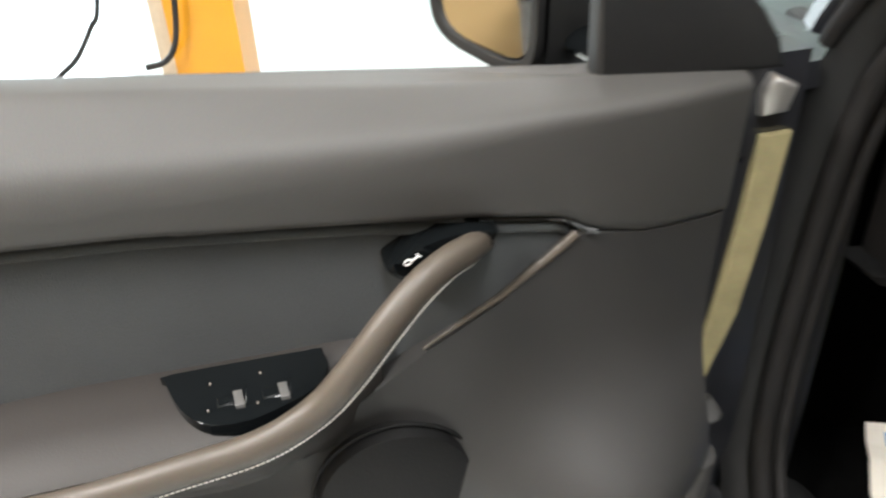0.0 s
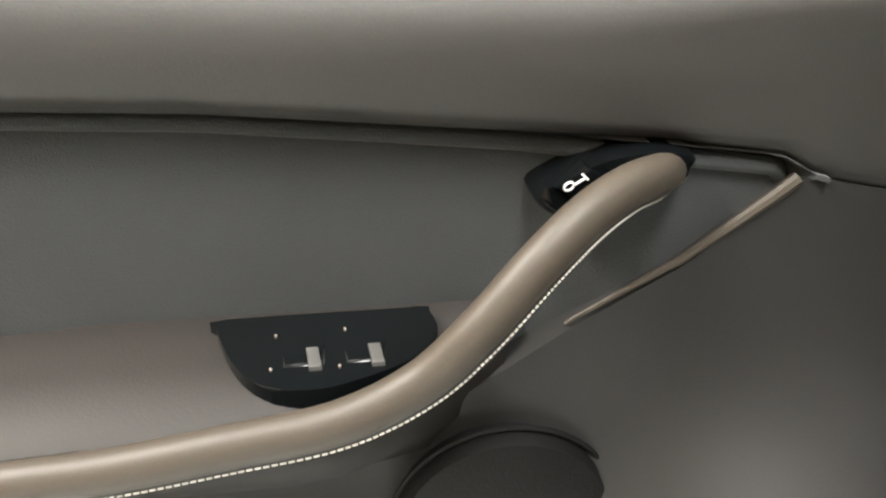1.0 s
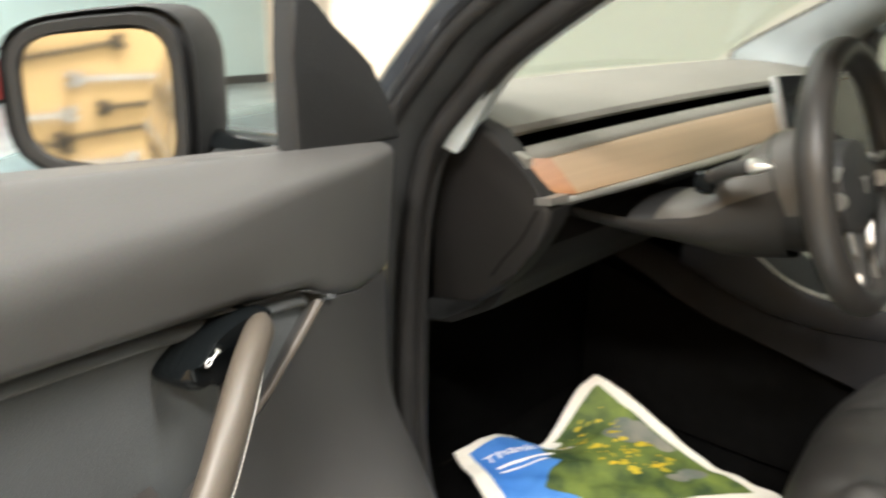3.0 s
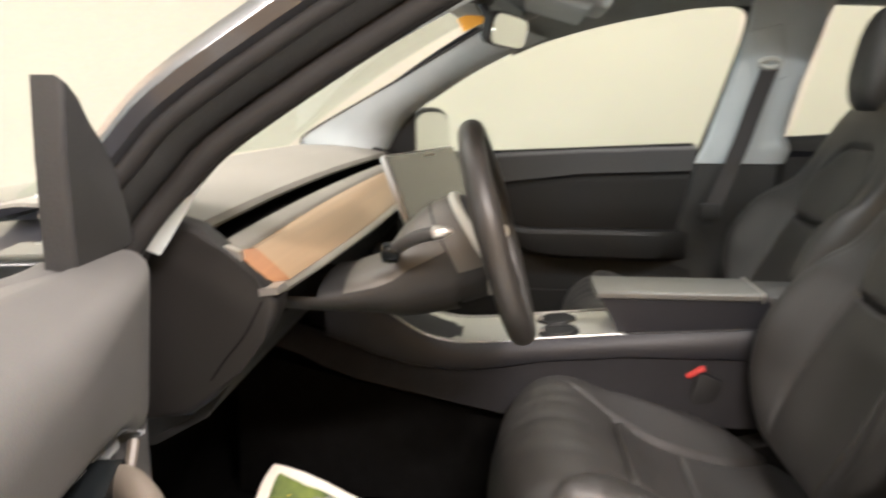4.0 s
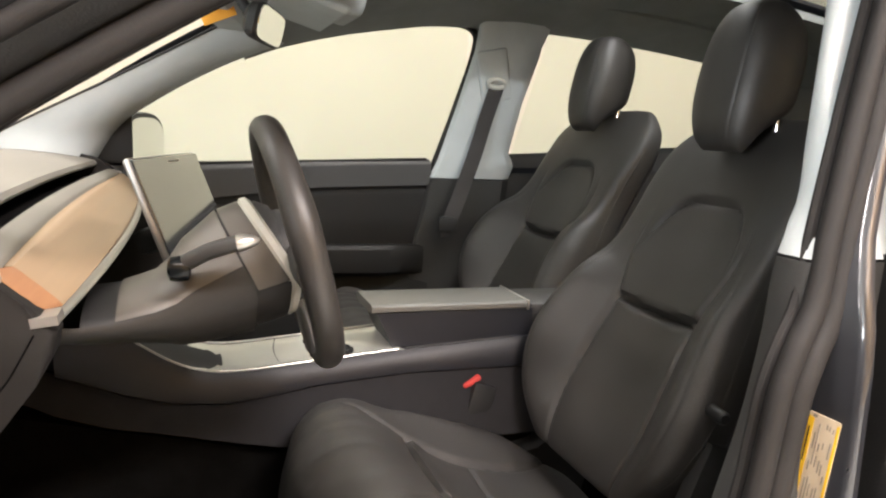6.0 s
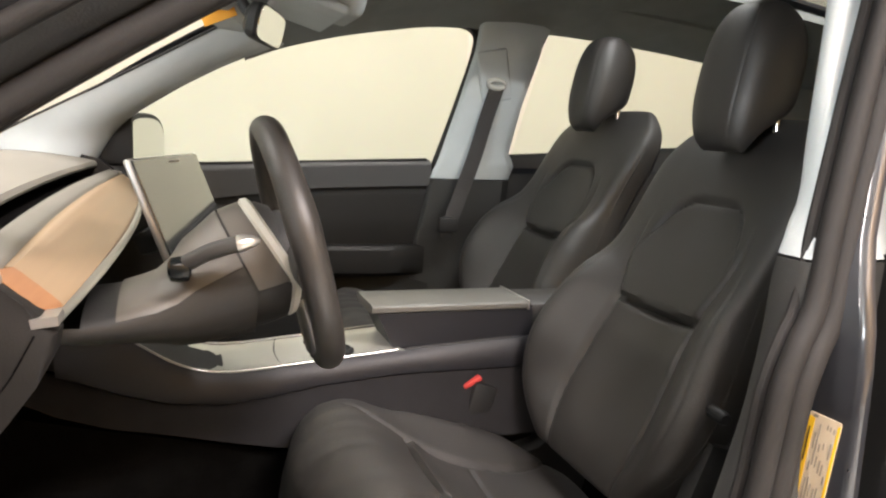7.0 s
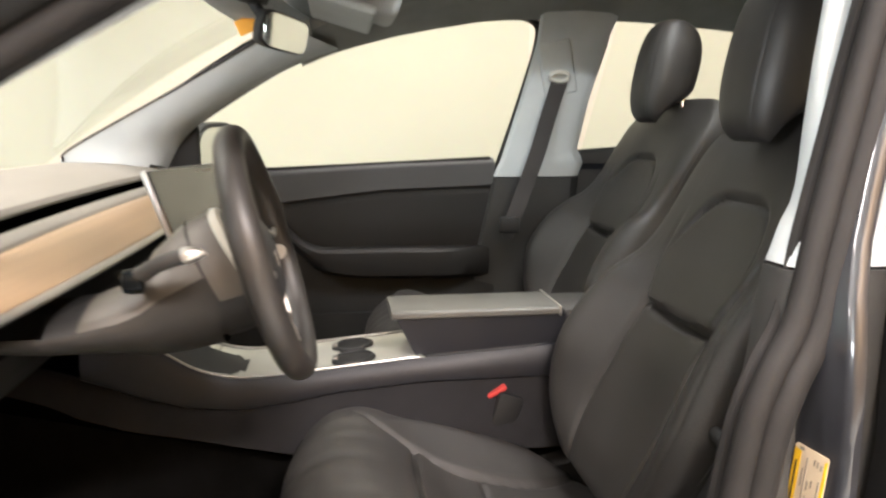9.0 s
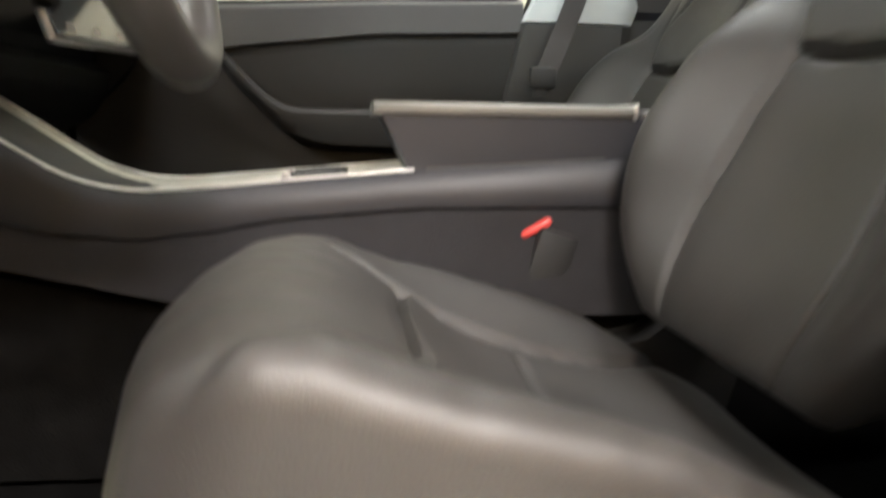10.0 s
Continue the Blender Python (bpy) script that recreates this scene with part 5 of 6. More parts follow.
def side_low(y):
    return lerp([(-0.4, 0.705), (0.20, 0.700), (0.36, 0.686), (0.44, 0.671), (0.53, 0.661), (0.62, 0.669), (0.695, 0.689), (0.757, 0.713), (0.82, 0.735), (0.92, 0.765)], y)


def flank_low(y):
    return lerp([(-0.1, 0.585), (0.30, 0.585), (0.44, 0.597), (0.53, 0.615), (0.62, 0.635), (0.71, 0.652), (0.795, 0.680), (0.835, 0.702), (0.95, 0.740)], y)


def console():
    t = thing("centre_console", "centre console with silver deck, cup holders and armrest lid", "console")
    cx, w = -0.005, 0.0955
    rings = []
    for k in range(56):
        y = 0.80 - 0.0218 * k
        z, lo = console_z(y), side_low(y)
        half = [(w - 0.004, z - 0.008), (w + 0.001, z - 0.003), (w + 0.005, z - 0.008), (w + 0.011, z - 0.3 * (z - lo)), (w + 0.016, lo + 0.020), (w + 0.015, lo + 0.006), (w + 0.006, lo)]
        rings.append([Vector((cx - a, y, b)) for a, b in half] + [Vector((cx + a, y, b)) for a, b in half[::-1]])
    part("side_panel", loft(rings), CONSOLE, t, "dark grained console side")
    # lower carpeted flank and the black tunnel under it
    for side in (-1, 1):
        part("carpet_flank", sheet(lambda u, v: Vector((cx + side * (w + 0.010 + 0.050 * v ** 0.8), 0.92 - 1.0 * u, (side_low(0.92 - 1.0 * u) + 0.003) * (1 - v) + v * flank_low(0.92 - 1.0 * u))), 40, 8, (-side * 0.012, 0, 0)), CARPET_GREY, t, "grey carpeted flank")
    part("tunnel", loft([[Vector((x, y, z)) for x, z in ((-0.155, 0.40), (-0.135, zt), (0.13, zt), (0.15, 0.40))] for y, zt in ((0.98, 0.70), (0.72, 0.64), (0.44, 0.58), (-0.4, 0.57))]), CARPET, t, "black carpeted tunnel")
    # three deck lids with thin gaps, dished a little between bright edges
    for y0, y1 in ((0.745, 0.588), (0.586, 0.4215), (0.4195, 0.195)):
        part("deck_lid", sheet(lambda u, v: Vector((cx + (2 * v - 1) * (w - 0.003), y0 + (y1 - y0) * u + 0.010 * (1 - (2 * v - 1) ** 2), console_z(y0 + (y1 - y0) * u) - 0.0035 - 0.004 * (1 - (2 * v - 1) ** 4))), 18, 12, (0, 0, -0.006)), SILVER_PANEL, t, "satin silver-grey deck lid")
    for side in (-1, 1):
        part("deck_edge", tube([Vector((cx + side * (w - 0.001), y, console_z(y) - 0.001)) for y in [0.76 - 0.0145 * k for k in range(39)]], 0.0026, 8, 0.7), SATIN, t, "bright silver edge line")
        part("side_edge", tube([Vector((cx + side * (w - 0.001), y, console_z(y) - 0.001)) for y in [0.194 - 0.0145 * k for k in range(16)]], 0.0016, 8, 0.7), VINYL, t, "thin dull edge line")
    # two cups side by side, their shaded depth painted as a flat black patch
    well = [(p.x, p.y) for p in smooth_path([(-0.082, 0.330, 0), (-0.070, 0.362, 0), (-0.040, 0.368, 0), (-0.018, 0.352, 0), (0.018, 0.352, 0), (0.040, 0.368, 0), (0.070, 0.362, 0), (0.082, 0.330, 0),
                                             (0.070, 0.294, 0), (0.040, 0.286, 0), (0.018, 0.302, 0), (-0.018, 0.302, 0), (-0.040, 0.286, 0), (-0.070, 0.294, 0)], 4, closed=True)]
    cup = part("cup_holder", prism(well, lambda u, v, q: Vector((cx + u, v, console_z(v) - 0.0030 + q)), -0.004, 0.0012, 0.0004), DEEP, t, "twin cup holder, its dark depth painted as a flat patch")
    for sx in (-1, 1):
        part("cup_rim", tube([Vector((cx + sx * 0.043 + 0.036 * math.cos(a * math.pi / 12), 0.327 + 0.036 * math.sin(a * math.pi / 12), console_z(0.327 + 0.036 * math.sin(a * math.pi / 12)) - 0.001)) for a in range(25)], 0.0022, 6), BLACK, cup)
        part("cup_grip", box((cx + sx * 0.043, 0.362, console_z(0.362) + 0.001), (0.020, 0.010, 0.006), 0.002), CASE, cup, "grey spring tab")
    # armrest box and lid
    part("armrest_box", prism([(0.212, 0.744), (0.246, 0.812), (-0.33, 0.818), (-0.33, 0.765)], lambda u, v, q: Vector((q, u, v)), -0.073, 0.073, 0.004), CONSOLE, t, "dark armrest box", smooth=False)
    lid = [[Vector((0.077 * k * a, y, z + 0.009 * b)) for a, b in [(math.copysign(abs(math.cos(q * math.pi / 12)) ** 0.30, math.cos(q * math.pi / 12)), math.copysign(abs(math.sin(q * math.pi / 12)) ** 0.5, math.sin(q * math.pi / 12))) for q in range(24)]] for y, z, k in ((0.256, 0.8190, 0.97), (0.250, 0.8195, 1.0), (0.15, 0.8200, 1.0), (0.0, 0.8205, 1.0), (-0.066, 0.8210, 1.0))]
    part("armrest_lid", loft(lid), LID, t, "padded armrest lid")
    part("lid_end", box((0.0, -0.069, 0.8215), (0.156, 0.005, 0.020), 0.002), SATIN, t, "silver end of the lid")
    part("rear_box", box((0.0, -0.20, 0.80), (0.15, 0.25, 0.05), 0.01), VINYL, t)


console()


# ---------------------------------------------------------------- seats
def pad(width, length, front, back, nu=84, nv=96, end=5.0, side_p=3.6, bow=0.0, slim=0.0, inner=1):
    """A closed upholstered pad: half-width by height, front relief and back depth."""
    bm = bmesh.new()

    def edge(a, p):
        return max(0.0, 1 - abs(a) ** p) ** (1 / p)

    def spread(k):
        return 0.45 * (2 * k - 1) + 0.55 * math.sin((k - 0.5) * math.pi)
    for sgn, mu, mv in ((1, nu, nv), (-1, nu, nv)):
        g = []
        for i in range(mu + 1):
            a = spread(i / mu)
            row = []
            for j in range(mv + 1):
                b = 0.5 + 0.5 * spread(j / mv)
                e = edge(a, side_p) * edge(2 * b - 1, end)
                h = front(a, b) * e if sgn > 0 else -back(a, b) * e
                row.append(bm.verts.new(Vector((a * width(b) * (1 - slim * step(0.0, 1.0, -a * inner)), h, b * length * (1 - bow * a * a * b)))))
            g.append(row)
        for i in range(mu):
            for j in range(mv):
                q = (g[i][j], g[i + 1][j], g[i + 1][j + 1], g[i][j + 1])
                bm.faces.new(q[::-1] if sgn < 0 else q)
    bmesh.ops.remove_doubles(bm, verts=bm.verts, dist=1e-5)
    return bm


RECLINE = Matrix.Translation((0, -0.050, 0.595)) @ Matrix.Rotation(radians(27.5), 4, "X")


def seat(name, label, inner, slim=0.20, low=0.55):
    """inner: +1 where the console lies towards +x, -1 where it lies towards -x; slim, low: how much narrower and flatter the outer bolster of the back is."""
    t = thing(name, label, "car seat", "front seats")
    wb = soft([(0, 0.170), (0.07, 0.222), (0.14, 0.258), (0.24, 0.276), (0.36, 0.264), (0.48, 0.243), (0.58, 0.228), (0.68, 0.226), (0.78, 0.231), (0.86, 0.226), (0.93, 0.203), (1, 0.150)])
    rise = soft([(0, 0.030), (0.07, 0.052), (0.14, 0.066), (0.24, 0.082), (0.36, 0.084), (0.48, 0.066), (0.58, 0.036), (0.68, 0.016), (0.80, 0.004), (1, 0)])
    seam_b = soft([(0, 0.116), (0.15, 0.134), (0.30, 0.128), (0.45, 0.122), (0.56, 0.146), (0.66, 0.150), (0.74, 0.138), (1, 0.13)])
    back_len = 0.685

    def front_b(a, b):
        x = abs(a) * wb(b)
        seam = seam_b(b)
        lift = 1.0 - low * step(-0.1, -0.4, a * inner)
        inside = step(seam + 0.006, seam - 0.014, x)
        h = 0.040 + step(seam - 0.010, seam + 0.105, x) * rise(b) * lift - 0.010 * math.cos(min(1, x / 0.14) * math.pi / 2) * step(0.04, 0.2, b) * step(0.85, 0.65, b)
        # bolster seam, strong below the fold and faint above it
        h -= (0.008 * step(0.47, 0.44, b) + 0.0040 * step(0.44, 0.47, b) * step(0.72, 0.62, b)) * groove(x - seam, 0.0055)
        # the upper cushion of the insert hangs over a deep fold
        fold_b = 0.4365 + 0.0135 * (x / 0.13) ** 2
        h += inside * (0.007 * step(fold_b - 0.004, fold_b + 0.014, b) * step(fold_b + 0.20, fold_b + 0.02, b) + 0.003 * math.exp(-((b - fold_b + 0.09) / 0.05) ** 2))
        h -= inside * 0.015 * groove(b - fold_b, 0.0095)
        # an arch closes the insert at its top
        arch = 0.747 - 0.080 * min(1.6, (x / 0.112)) ** 4
        h -= 0.009 * groove(b - arch, 0.0085) * step(0.142, 0.104, x)
        h -= 0.0035 * step(arch + 0.010, arch - 0.012, b) * step(0.58, 0.68, b) * step(0.140, 0.110, x)
        # second seam along the bolster's outer edge
        h -= 0.0024 * groove(x - wb(b) + 0.040, 0.006) * step(0.08, 0.16, b) * step(0.64, 0.52, b)
        h += 0.0010 * noise.noise(Vector((a * 3.2, b * 6, 1.3))) + 0.0012 * step(0.5, 0.8, abs(a)) * step(0.6, 0.4, b) * noise.noise(Vector((a * 5, b * 18, 3.3)))
        return h * (1 - 0.30 * step(0.86, 1.0, b))
    part("backrest", pad(wb, back_len, front_b, lambda a, b: 0.055 + 0.02 * (1 - abs(a)), 140, 130, side_p=3.8, slim=slim, inner=inner), LEATHER, t, "creased black leatherette backrest").matrix_local = RECLINE
    for sx in (-1, 1):
        part("piping", tube([RECLINE @ Vector((sx * (wb(b) * (1 - slim if sx * inner < 0 else 1.0) - 0.003), 0.012, b * back_len)) for b in [0.08 + 0.03 * k for k in range(26)]], 0.0035, 6), LEATHER2, t)

    wc = soft([(0, 0.190), (0.12, 0.226), (0.3, 0.250), (0.55, 0.258), (0.80, 0.255), (0.90, 0.249), (0.97, 0.230), (1, 0.207)])
    base = soft([(0, 0.062), (0.15, 0.066), (0.33, 0.064), (0.48, 0.073), (0.58, 0.086), (0.66, 0.101), (0.74, 0.117), (0.82, 0.126), (0.90, 0.122), (0.96, 0.105), (1, 0.084)])
    ridge = soft([(0, 0.062), (0.10, 0.066), (0.18, 0.084), (0.27, 0.098), (0.40, 0.107), (0.55, 0.113), (0.68, 0.118), (0.80, 0.127), (0.88, 0.125), (0.96, 0.106), (1, 0.084)])
    seam_at = soft([(0, 0.225), (0.08, 0.200), (0.15, 0.158), (0.23, 0.132), (0.33, 0.122), (0.48, 0.116), (0.60, 0.121), (0.68, 0.133), (0.76, 0.158), (0.84, 0.196), (0.92, 0.235), (1, 0.26)])

    def front_c(a, b):
        x = abs(a) * wc(b)
        s = seam_at(b)
        inside = step(s + 0.004, s - 0.014, x)
        up = max(0.0, min(1.0, (x - s + 0.006) / max(0.02, 0.236 - s)))
        tall = ridge(b) + 0.016 * step(0.1, 0.4, -a * inner) * step(0.25, 0.45, b) * step(0.98, 0.85, b)
        h = base(b) - 0.006 * inside * step(0.70, 0.50, b) + (tall - base(b)) * (0.65 * up + 0.35 * up * up * (3 - 2 * up))
        h -= 0.006 * math.cos(min(1, x / 0.13) * math.pi / 2) * step(0.66, 0.45, b)
        h -= 0.0095 * groove(x - s, 0.0065) * step(0.88, 0.72, b)
        cross = 0.655 - 0.010 * (x / 0.12) ** 2
        h -= inside * 0.010 * groove(b - cross, 0.0085)
        h += inside * 0.005 * step(cross - 0.10, cross - 0.02, b) * step(cross + 0.002, cross - 0.012, b)
        h -= inside * 0.0045 * groove(b - 0.424, 0.007)
        h += 0.0012 * noise.noise(Vector((a * 3, b * 5, 4.1))) + 0.0036 * step(0.70, 0.85, b) * noise.noise(Vector((a * 7.5 + b * 3, b * 4, 7.7))) + 0.0020 * step(0.5, 0.9, abs(a)) * noise.noise(Vector((a * 4, b * 22, 2.2)))
        return h
    lay = Matrix(((1, 0, 0, 0), (0, -0.20, 0.9798, -0.105), (0, 0.9798, 0.20, 0.470), (0, 0, 0, 1)))
    part("cushion", pad(wc, 0.572, front_c, lambda a, b: 0.045, nu=120, nv=120, end=6.5, side_p=8.0, bow=0.05), LEATHER, t, "glossy creased black leatherette cushion").matrix_local = lay
    part("front_valance", loft([[Vector((w * c, 0.27 + d * s_, z)) for c, s_ in [(math.copysign(abs(math.cos(q * math.pi / 12)) ** 0.4, math.cos(q * math.pi / 12)), math.copysign(abs(math.sin(q * math.pi / 12)) ** 0.6, math.sin(q * math.pi / 12))) for q in range(24)]] for z, w, d in ((0.42, 0.18, 0.08), (0.48, 0.19, 0.11), (0.545, 0.195, 0.12))]), LEATHER2, t)
    for sx in (-1, 1):
        part("side_shield", prism([(0.30, 0.42), (0.33, 0.49), (0.30, 0.520), (0.10, 0.530), (-0.06, 0.56), (-0.16, 0.64), (-0.20, 0.60), (-0.16, 0.46)], lambda u, v, w: Vector((sx * w, u, v)), 0.205, 0.243, 0.010, 2), BLACK, t, "dark plastic seat side shield")
        part("recline_pivot", tube([(sx * 0.200, -0.122, 0.786), (sx * 0.252, -0.112, 0.788), (sx * 0.258, -0.111, 0.788)], [0.010, 0.010, 0.007], 14), BLACK, t, "dark pivot cap")
        part("hinge_arm", prism([(-0.10, 0.56), (-0.06, 0.60), (-0.115, 0.74), (-0.155, 0.73)], lambda u, v, w: Vector((sx * w, u, v)), 0.205, 0.232, 0.004), BLACK, t)
        part("runner", box((sx * 0.18, 0.075, 0.42), (0.04, 0.45, 0.06), 0.006), CARPET, t)

    wh = soft([(0, 0.050), (0.10, 0.066), (0.32, 0.078), (0.6, 0.078), (0.80, 0.069), (0.93, 0.055), (1, 0.042)])
    hm = Matrix.Translation((0, -0.262, 1.150)) @ Matrix.Rotation(radians(14), 4, "X")
    part("headrest", pad(wh, 0.250, lambda a, b: 0.062 - 0.0016 * groove(abs(a) - 0.66, 0.018) - 0.012 * (1 - b) ** 2, lambda a, b: 0.006 + 0.074 * step(0.0, 0.42, b), 84, 60, 3.0, side_p=2.7), LEATHER, t, "tall padded black headrest").matrix_local = hm
    for sx in (-1, 1):
        part("headrest_post", tube([hm @ Vector((sx * 0.040, -0.075, 0.0)), hm @ Vector((sx * 0.040, -0.050, 0.09))], 0.006, 10), CHROME, t)
    return t


driver = seat("driver_seat", "black leatherette driver seat with creased cushion and tall headrest", 1)
driver.matrix_world = pose(-0.385, 0, 0)
passenger = seat("passenger_seat", "black leatherette passenger seat with tall headrest beside the console", -1, -0.09, -0.30)
passenger.matrix_world = pose(0.385, -0.155, 0.030)


# ---------------------------------------------------------------- belts, mirror, visor, small things
def belt_set():
    t = thing("seat_belt", "black passenger seat belt hanging from the pale pillar", "seat belt")
    hang = smooth_path([(0.668, -0.272, 1.298), (0.668, -0.242, 1.20), (0.660, -0.208, 1.09), (0.645, -0.165, 0.98), (0.624, -0.118, 0.87)], 6)
    rows = [[p + Vector((0.0, 0.022, 0.006)), p + Vector((-0.0015, 0, 0)), p + Vector((0.0, -0.022, -0.006)), p + Vector((0.002, 0, 0))] for p in hang]
    part("webbing", loft(rows), BELT, t, "dark woven webbing")
    part("guide_plate", box((0.679, -0.266, 1.330), (0.014, 0.096, 0.150), 0.007, Matrix.Rotation(radians(-12), 3, "X") @ Matrix.Rotation(radians(-6), 3, "Y"), 3), PALE, t, "pale adjuster cover")
    part("guide_loop", tube([Vector((0.667, -0.270 + 0.026 * math.cos(a * math.pi / 8), 1.306 + 0.012 * math.sin(a * math.pi / 8))) for a in range(17)], 0.0075, 10), RING, t, "pale belt guide")
    part("buckle_tongue", box((0.622, -0.124, 0.898), (0.016, 0.058, 0.044), 0.006), BLACK, t)
    part("tongue_plate", box((0.621, -0.120, 0.872), (0.004, 0.030, 0.026), 0.0015), BLACK, t, "dark latch plate")


belt_set()


def buckle():
    t = thing("belt_buckle", "black seat belt buckle with a red release button", "belt buckle")
    m = Matrix.Rotation(radians(18), 3, "X") @ Matrix.Rotation(radians(6), 3, "Y")
    part("housing", box((-0.130, 0.052, 0.634), (0.030, 0.050, 0.094), 0.008, m), DEEP, t)
    part("button", box((-0.121, 0.0645, 0.683), (0.020, 0.040, 0.010), 0.004, Matrix.Rotation(radians(-28), 3, "X")), RED, t, "red release button")
    part("stalk", box((-0.128, 0.028, 0.56), (0.02, 0.04, 0.10), 0.006, m), BLACK, t)


buckle()


def rear_mirror():
    t = thing("rear_view_mirror", "black rear-view mirror hung from the windscreen", "mirror")
    m = Matrix.Translation((0.035, 0.442, 1.340)) @ Matrix.Rotation(radians(-17), 4, "Z") @ Matrix.Rotation(radians(13), 4, "X")

    def oval(w, h, n=24):
        return [(w * math.copysign(abs(math.cos(2 * math.pi * k / n)) ** 0.35, math.cos(2 * math.pi * k / n)), h * math.copysign(abs(math.sin(2 * math.pi * k / n)) ** 0.42, math.sin(2 * math.pi * k / n))) for k in range(n)]
    part("case", loft([[Vector((x * k, y, z * k)) for x, z in oval(0.116, 0.034)] for y, k in ((-0.002, 0.97), (0.003, 1.0), (0.018, 0.94), (0.030, 0.70), (0.034, 0.4))]), BLACK, t)
    part("glass", loft([[Vector((x, y, z)) for x, z in oval(0.110, 0.030)] for y in (-0.004, -0.001)]), MIRROR, t, "mirror glass")
    part("stem", tube([(0, 0.03, 0.0), (0, 0.06, 0.03), (0, 0.085, 0.055)], 0.011, 10), BLACK, t)
    part("camera_pod", box((0, 0.10, 0.062), (0.085, 0.09, 0.045), 0.014), BLACK, t)
    t.matrix_world = m


rear_mirror()


def visor():
    t = thing("sun_visor", "pale grey sun visor folded up against the roof", "sun visor")
    part("board", box((0.36, 0.335, 1.425), (0.36, 0.15, 0.020), 0.009, Matrix.Rotation(radians(16), 3, "X"), 3), PALE, t)
    part("corner_pad", box((0.385, 0.262, 1.450), (0.20, 0.12, 0.066), 0.022, Matrix.Rotation(radians(16), 3, "X"), 3), PALE, t)


visor()

tag = thing("windscreen_card", "small orange card fixed to the windscreen", "card")
part("card", box((0.296, 0.526, 1.391), (0.003, 0.074, 0.034), 0.001, Matrix.Rotation(radians(-24), 3, "X")), ORANGE, tag, smooth=False)


# ---------------------------------------------------------------- paper mat on the floor
def paper_mat():
    t = thing("paper_floor_mat", "crumpled printed paper mat with a landscape picture on the carpet", "paper mat")
    A, B, C, D = Vector((-0.626, 0.935, 0.485)), Vector((-0.318, 0.852, 0.550)), Vector((-0.275, 0.505, 0.425)), Vector((-0.672, 0.777, 0.430))

    def surf(u, v, lift=0.0):
        p = A.lerp(B, u).lerp(D.lerp(C, u), v)
        wave = -0.085 * math.exp(-((u - 0.60) / 0.22) ** 2 - (v / 0.30) ** 2) - 0.030 * math.exp(-((u - 1.0) / 0.30) ** 2 - ((v - 0.62) / 0.25) ** 2)
        wave += 0.010 * noise.noise(Vector((u * 4, v * 4, 2))) + 0.004 * noise.noise(Vector((u * 11, v * 11, 5)))
        return p + Vector((0, 0, max(0.398 - p.z, wave) + lift))
    part("sheet", sheet(surf, 40, 40, (0, 0, -0.0008)), PAPER, t)
    # printed picture: sky, trees and blossom as flat patches a hair above the sheet
    blue = mat("print_blue", (0.035, 0.17, 0.55), 0.75, var=0.12, scale=5, second=(0.10, 0.30, 0.66))
    green = mat("print_green", (0.020, 0.055, 0.020), 0.75, var=0.3, scale=22, second=(0.12, 0.16, 0.03))
    leafy = mat("print_yellow_green", (0.40, 0.40, 0.03), 0.75, var=0.3, scale=40, second=(0.52, 0.36, 0.02))
    stone = mat("print_grey_green", (0.10, 0.14, 0.13), 0.75, var=0.25, scale=18, second=(0.20, 0.19, 0.15))
    part("picture_sky", sheet(lambda u, v: surf(0.07 + 0.50 * u, 0.07 + 0.86 * v, 0.0012), 24, 40), blue, t, "blue printed sky", smooth=True)

    def tree(u, v):
        edge = 0.44 + 0.05 * math.sin(v * 17) + 0.06 * noise.noise(Vector((v * 9, 3, 1))) - 0.16 * step(0.25, 0.6, v) + 0.20 * step(0.22, 0.0, v)
        return surf(edge + (0.94 - edge) * u, 0.06 + 0.87 * v, 0.0024)
    part("picture_tree", sheet(tree, 24, 60), green, t, "dark green printed trees")
    for k in range(70):
        cu, cv, r = 0.56 + 0.30 * random.random(), 0.12 + 0.55 * random.random() ** 0.8, 0.006 + 0.020 * random.random() ** 2
        part("picture_blossom", loft([[surf(cu + q * r * (1 + 0.3 * math.sin(3 * a)) * math.cos(a), cv + q * r * 0.8 * math.sin(a), 0.0034) for a in [2 * math.pi * i / 10 for i in range(10)]] for q in (1.0, 0.5, 0.05)], cap=False), leafy, t)
    for k in range(8):
        cu, cv, r = 0.76 + 0.15 * random.random(), 0.25 + 0.6 * random.random(), 0.03 + 0.03 * random.random()
        part("picture_rock", loft([[surf(min(0.93, cu + q * r * math.cos(a)), cv + q * r * math.sin(a), 0.0030) for a in [2 * math.pi * i / 10 for i in range(10)]] for q in (1.0, 0.5, 0.05)], cap=False), stone, t)
    # printed words
    for body, size, u0, v0 in (("Thank", 0.043, 0.10, 0.255), ("You", 0.043, 0.42, 0.255)):
        cu = bpy.data.curves.new("word", "FONT")
        cu.body, cu.size, cu.extrude = body, size, 0.0003
        tmp = bpy.data.objects.new("word", cu)
        scene.collection.objects.link(tmp)
        me = bpy.data.meshes.new_from_object(tmp.evaluated_get(bpy.context.evaluated_depsgraph_get()))
        bpy.data.objects.remove(tmp)
        for v in me.vertices:
            v.co = surf(u0 + v.co.x / 0.38, v0 - v.co.y / 0.50, 0.0040 + v.co.z)
        me.materials.append(WHITE_INK)
        words = new("word", me)
        words.parent = t
        words["label"] = "white printed word"
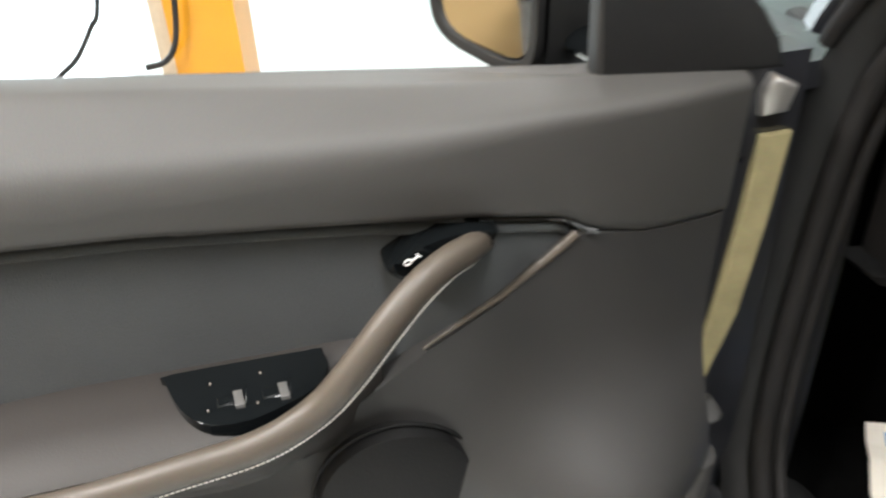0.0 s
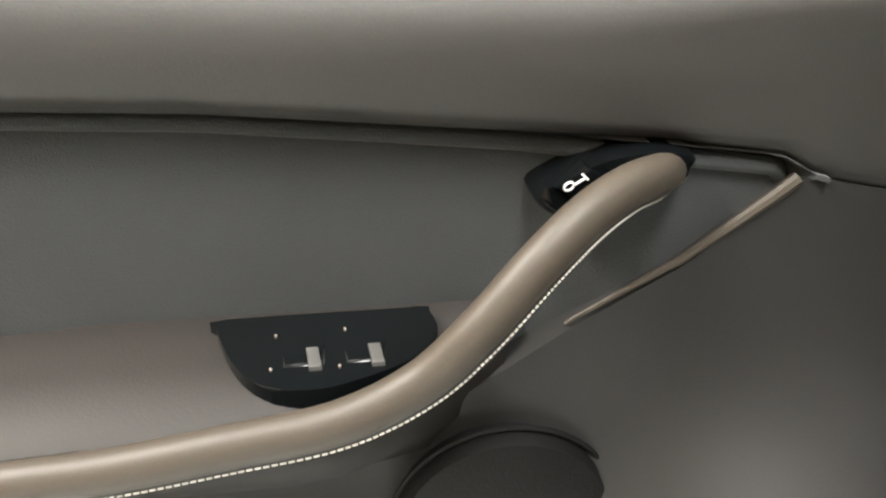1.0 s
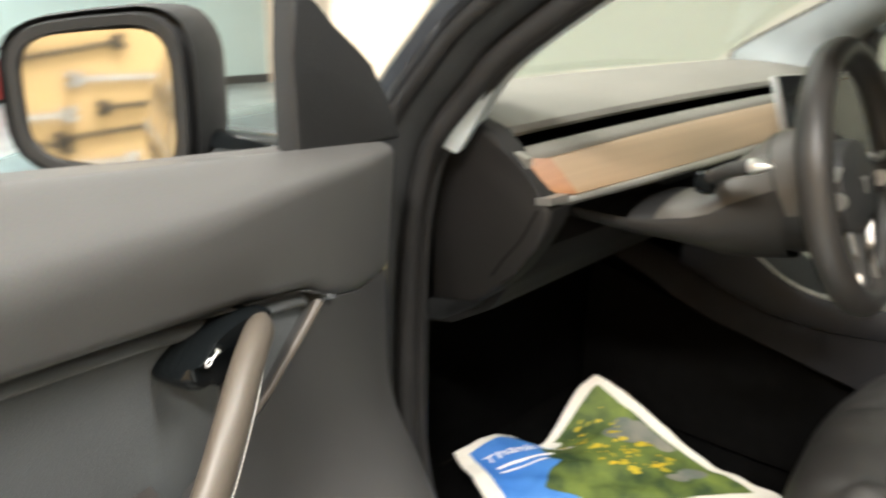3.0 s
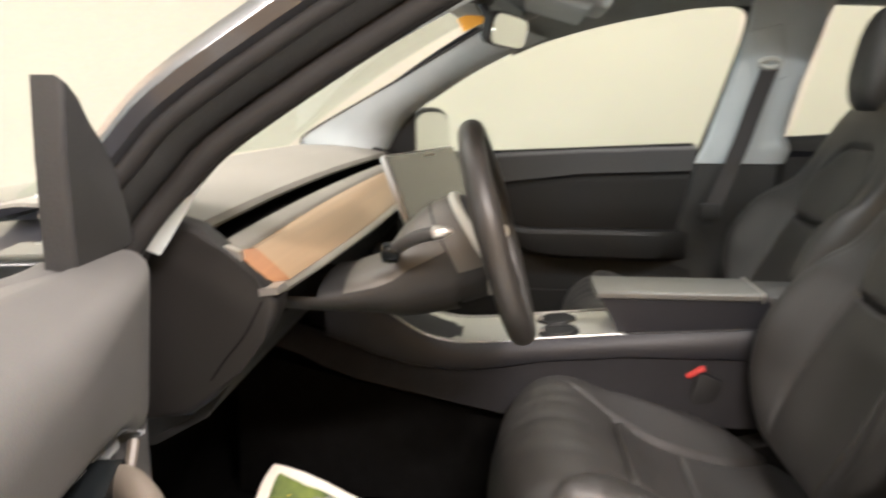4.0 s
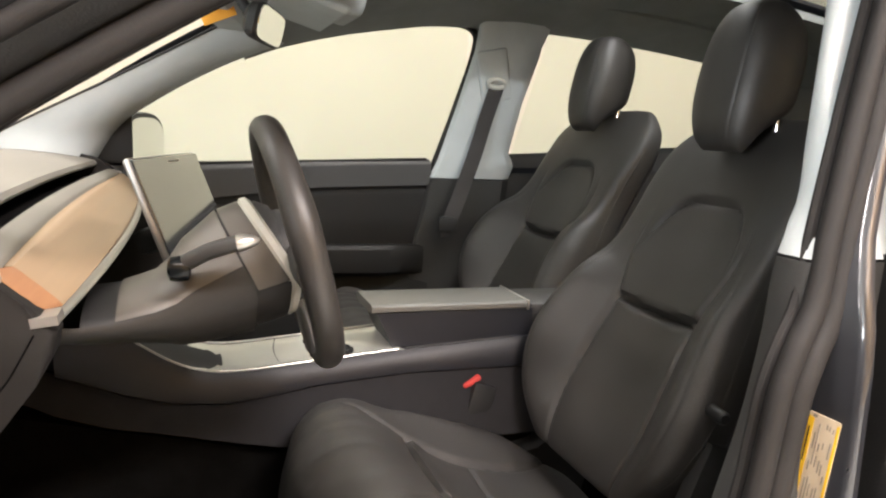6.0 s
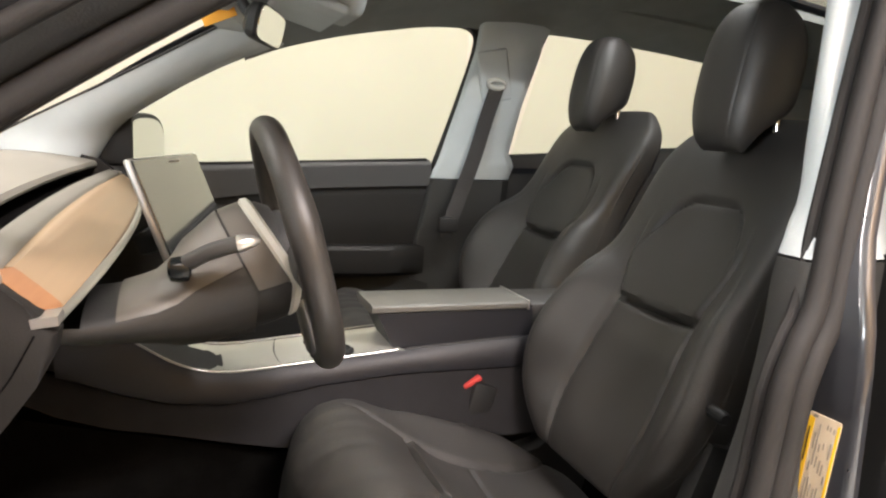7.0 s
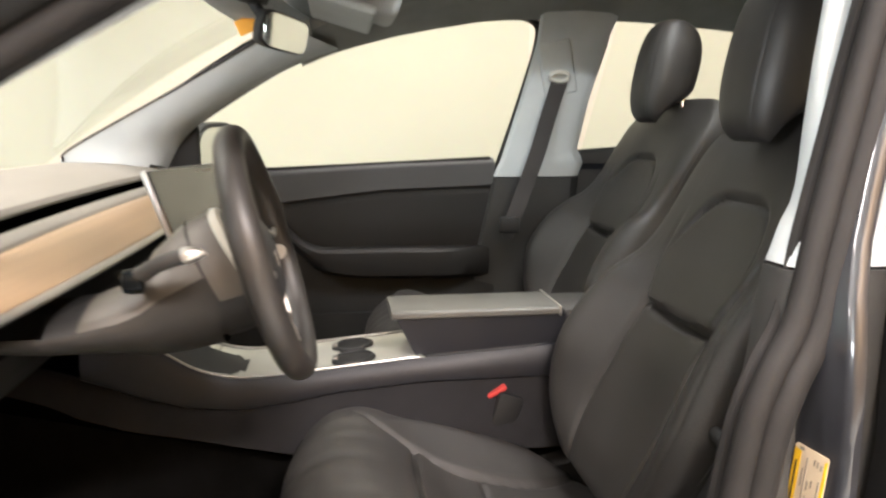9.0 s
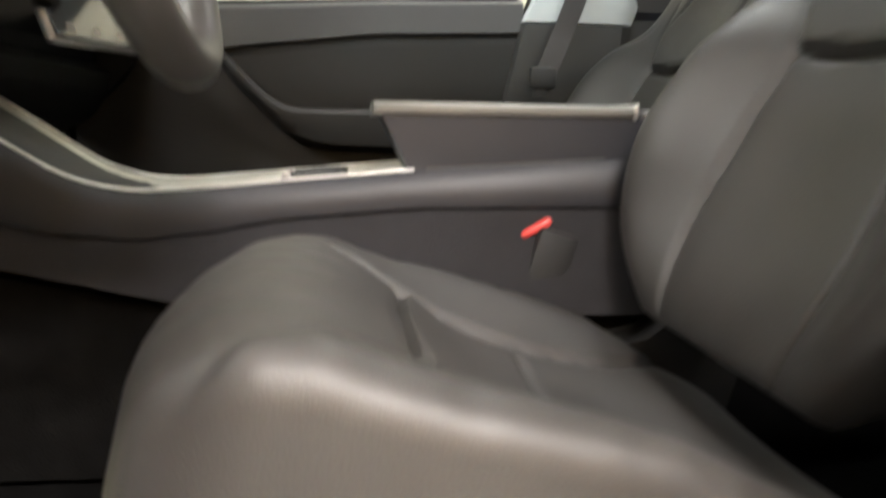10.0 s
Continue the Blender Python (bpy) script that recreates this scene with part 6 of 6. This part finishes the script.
    part("text_bar", sheet(lambda u, v: surf(0.13 + 0.30 * u, 0.322 + 0.022 * v - 0.01 * u, 0.0036), 16, 2), WHITE_INK, t)
    part("text_bar", sheet(lambda u, v: surf(0.13 + 0.24 * u, 0.372 + 0.016 * v, 0.0036), 16, 2), WHITE_INK, t)


paper_mat()

# bars of unreadable print on the pillar label
def label_print():
    part("yellow_band", prism([(0.0006, 0.005), (0.0082, 0.0075), (0.0082, 0.143), (0.0006, 0.143)], at_label, 0.0012, 0.0018), YELLOW_PRINT, label, "yellow printed band", smooth=False)
    part("yellow_edge", prism([(0.0350, 0.0095), (0.0380, 0.0085), (0.0380, 0.148), (0.0350, 0.148)], at_label, 0.0012, 0.0018), YELLOW_PRINT, label, smooth=False)
    part("band_text", prism([(0.0036, 0.018), (0.0052, 0.018), (0.0052, 0.062), (0.0036, 0.062)], at_label, 0.0020, 0.0024), BLACK, label, smooth=False)
    part("band_text", prism([(0.0036, 0.078), (0.0052, 0.078), (0.0052, 0.108), (0.0036, 0.108)], at_label, 0.0020, 0.0024), BLACK, label, smooth=False)
    part("corner_mark", prism([(0.006, 0.0018), (0.011, 0.0024), (0.011, 0.0062), (0.006, 0.0055)], at_label, 0.0012, 0.0018), INK, label, smooth=False)
    for u, runs in ((0.0118, ((0.024, 0.020), (0.060, 0.012), (0.082, 0.030))), (0.0152, ((0.012, 0.052), (0.080, 0.044))), (0.0190, ((0.036, 0.010), (0.052, 0.014), (0.088, 0.016))),
                    (0.0236, ((0.011, 0.006), (0.034, 0.008), (0.056, 0.016), (0.092, 0.012))), (0.0272, ((0.012, 0.006), (0.060, 0.014), (0.090, 0.018))), (0.0312, ((0.014, 0.006), (0.032, 0.020), (0.074, 0.010), (0.104, 0.016)))):
        for v, ln in runs:
            part("text_bar", prism([(u, v), (u + 0.0013, v), (u + 0.0013, v + ln), (u, v + ln)], at_label, 0.0012, 0.0017), INK, label, smooth=False)


label_print()

# panes let the daylight through
for ob in list(scene.objects):
    if ob.type == "MESH" and GLASS.name in [m.name for m in ob.data.materials]:
        ob.visible_shadow = False
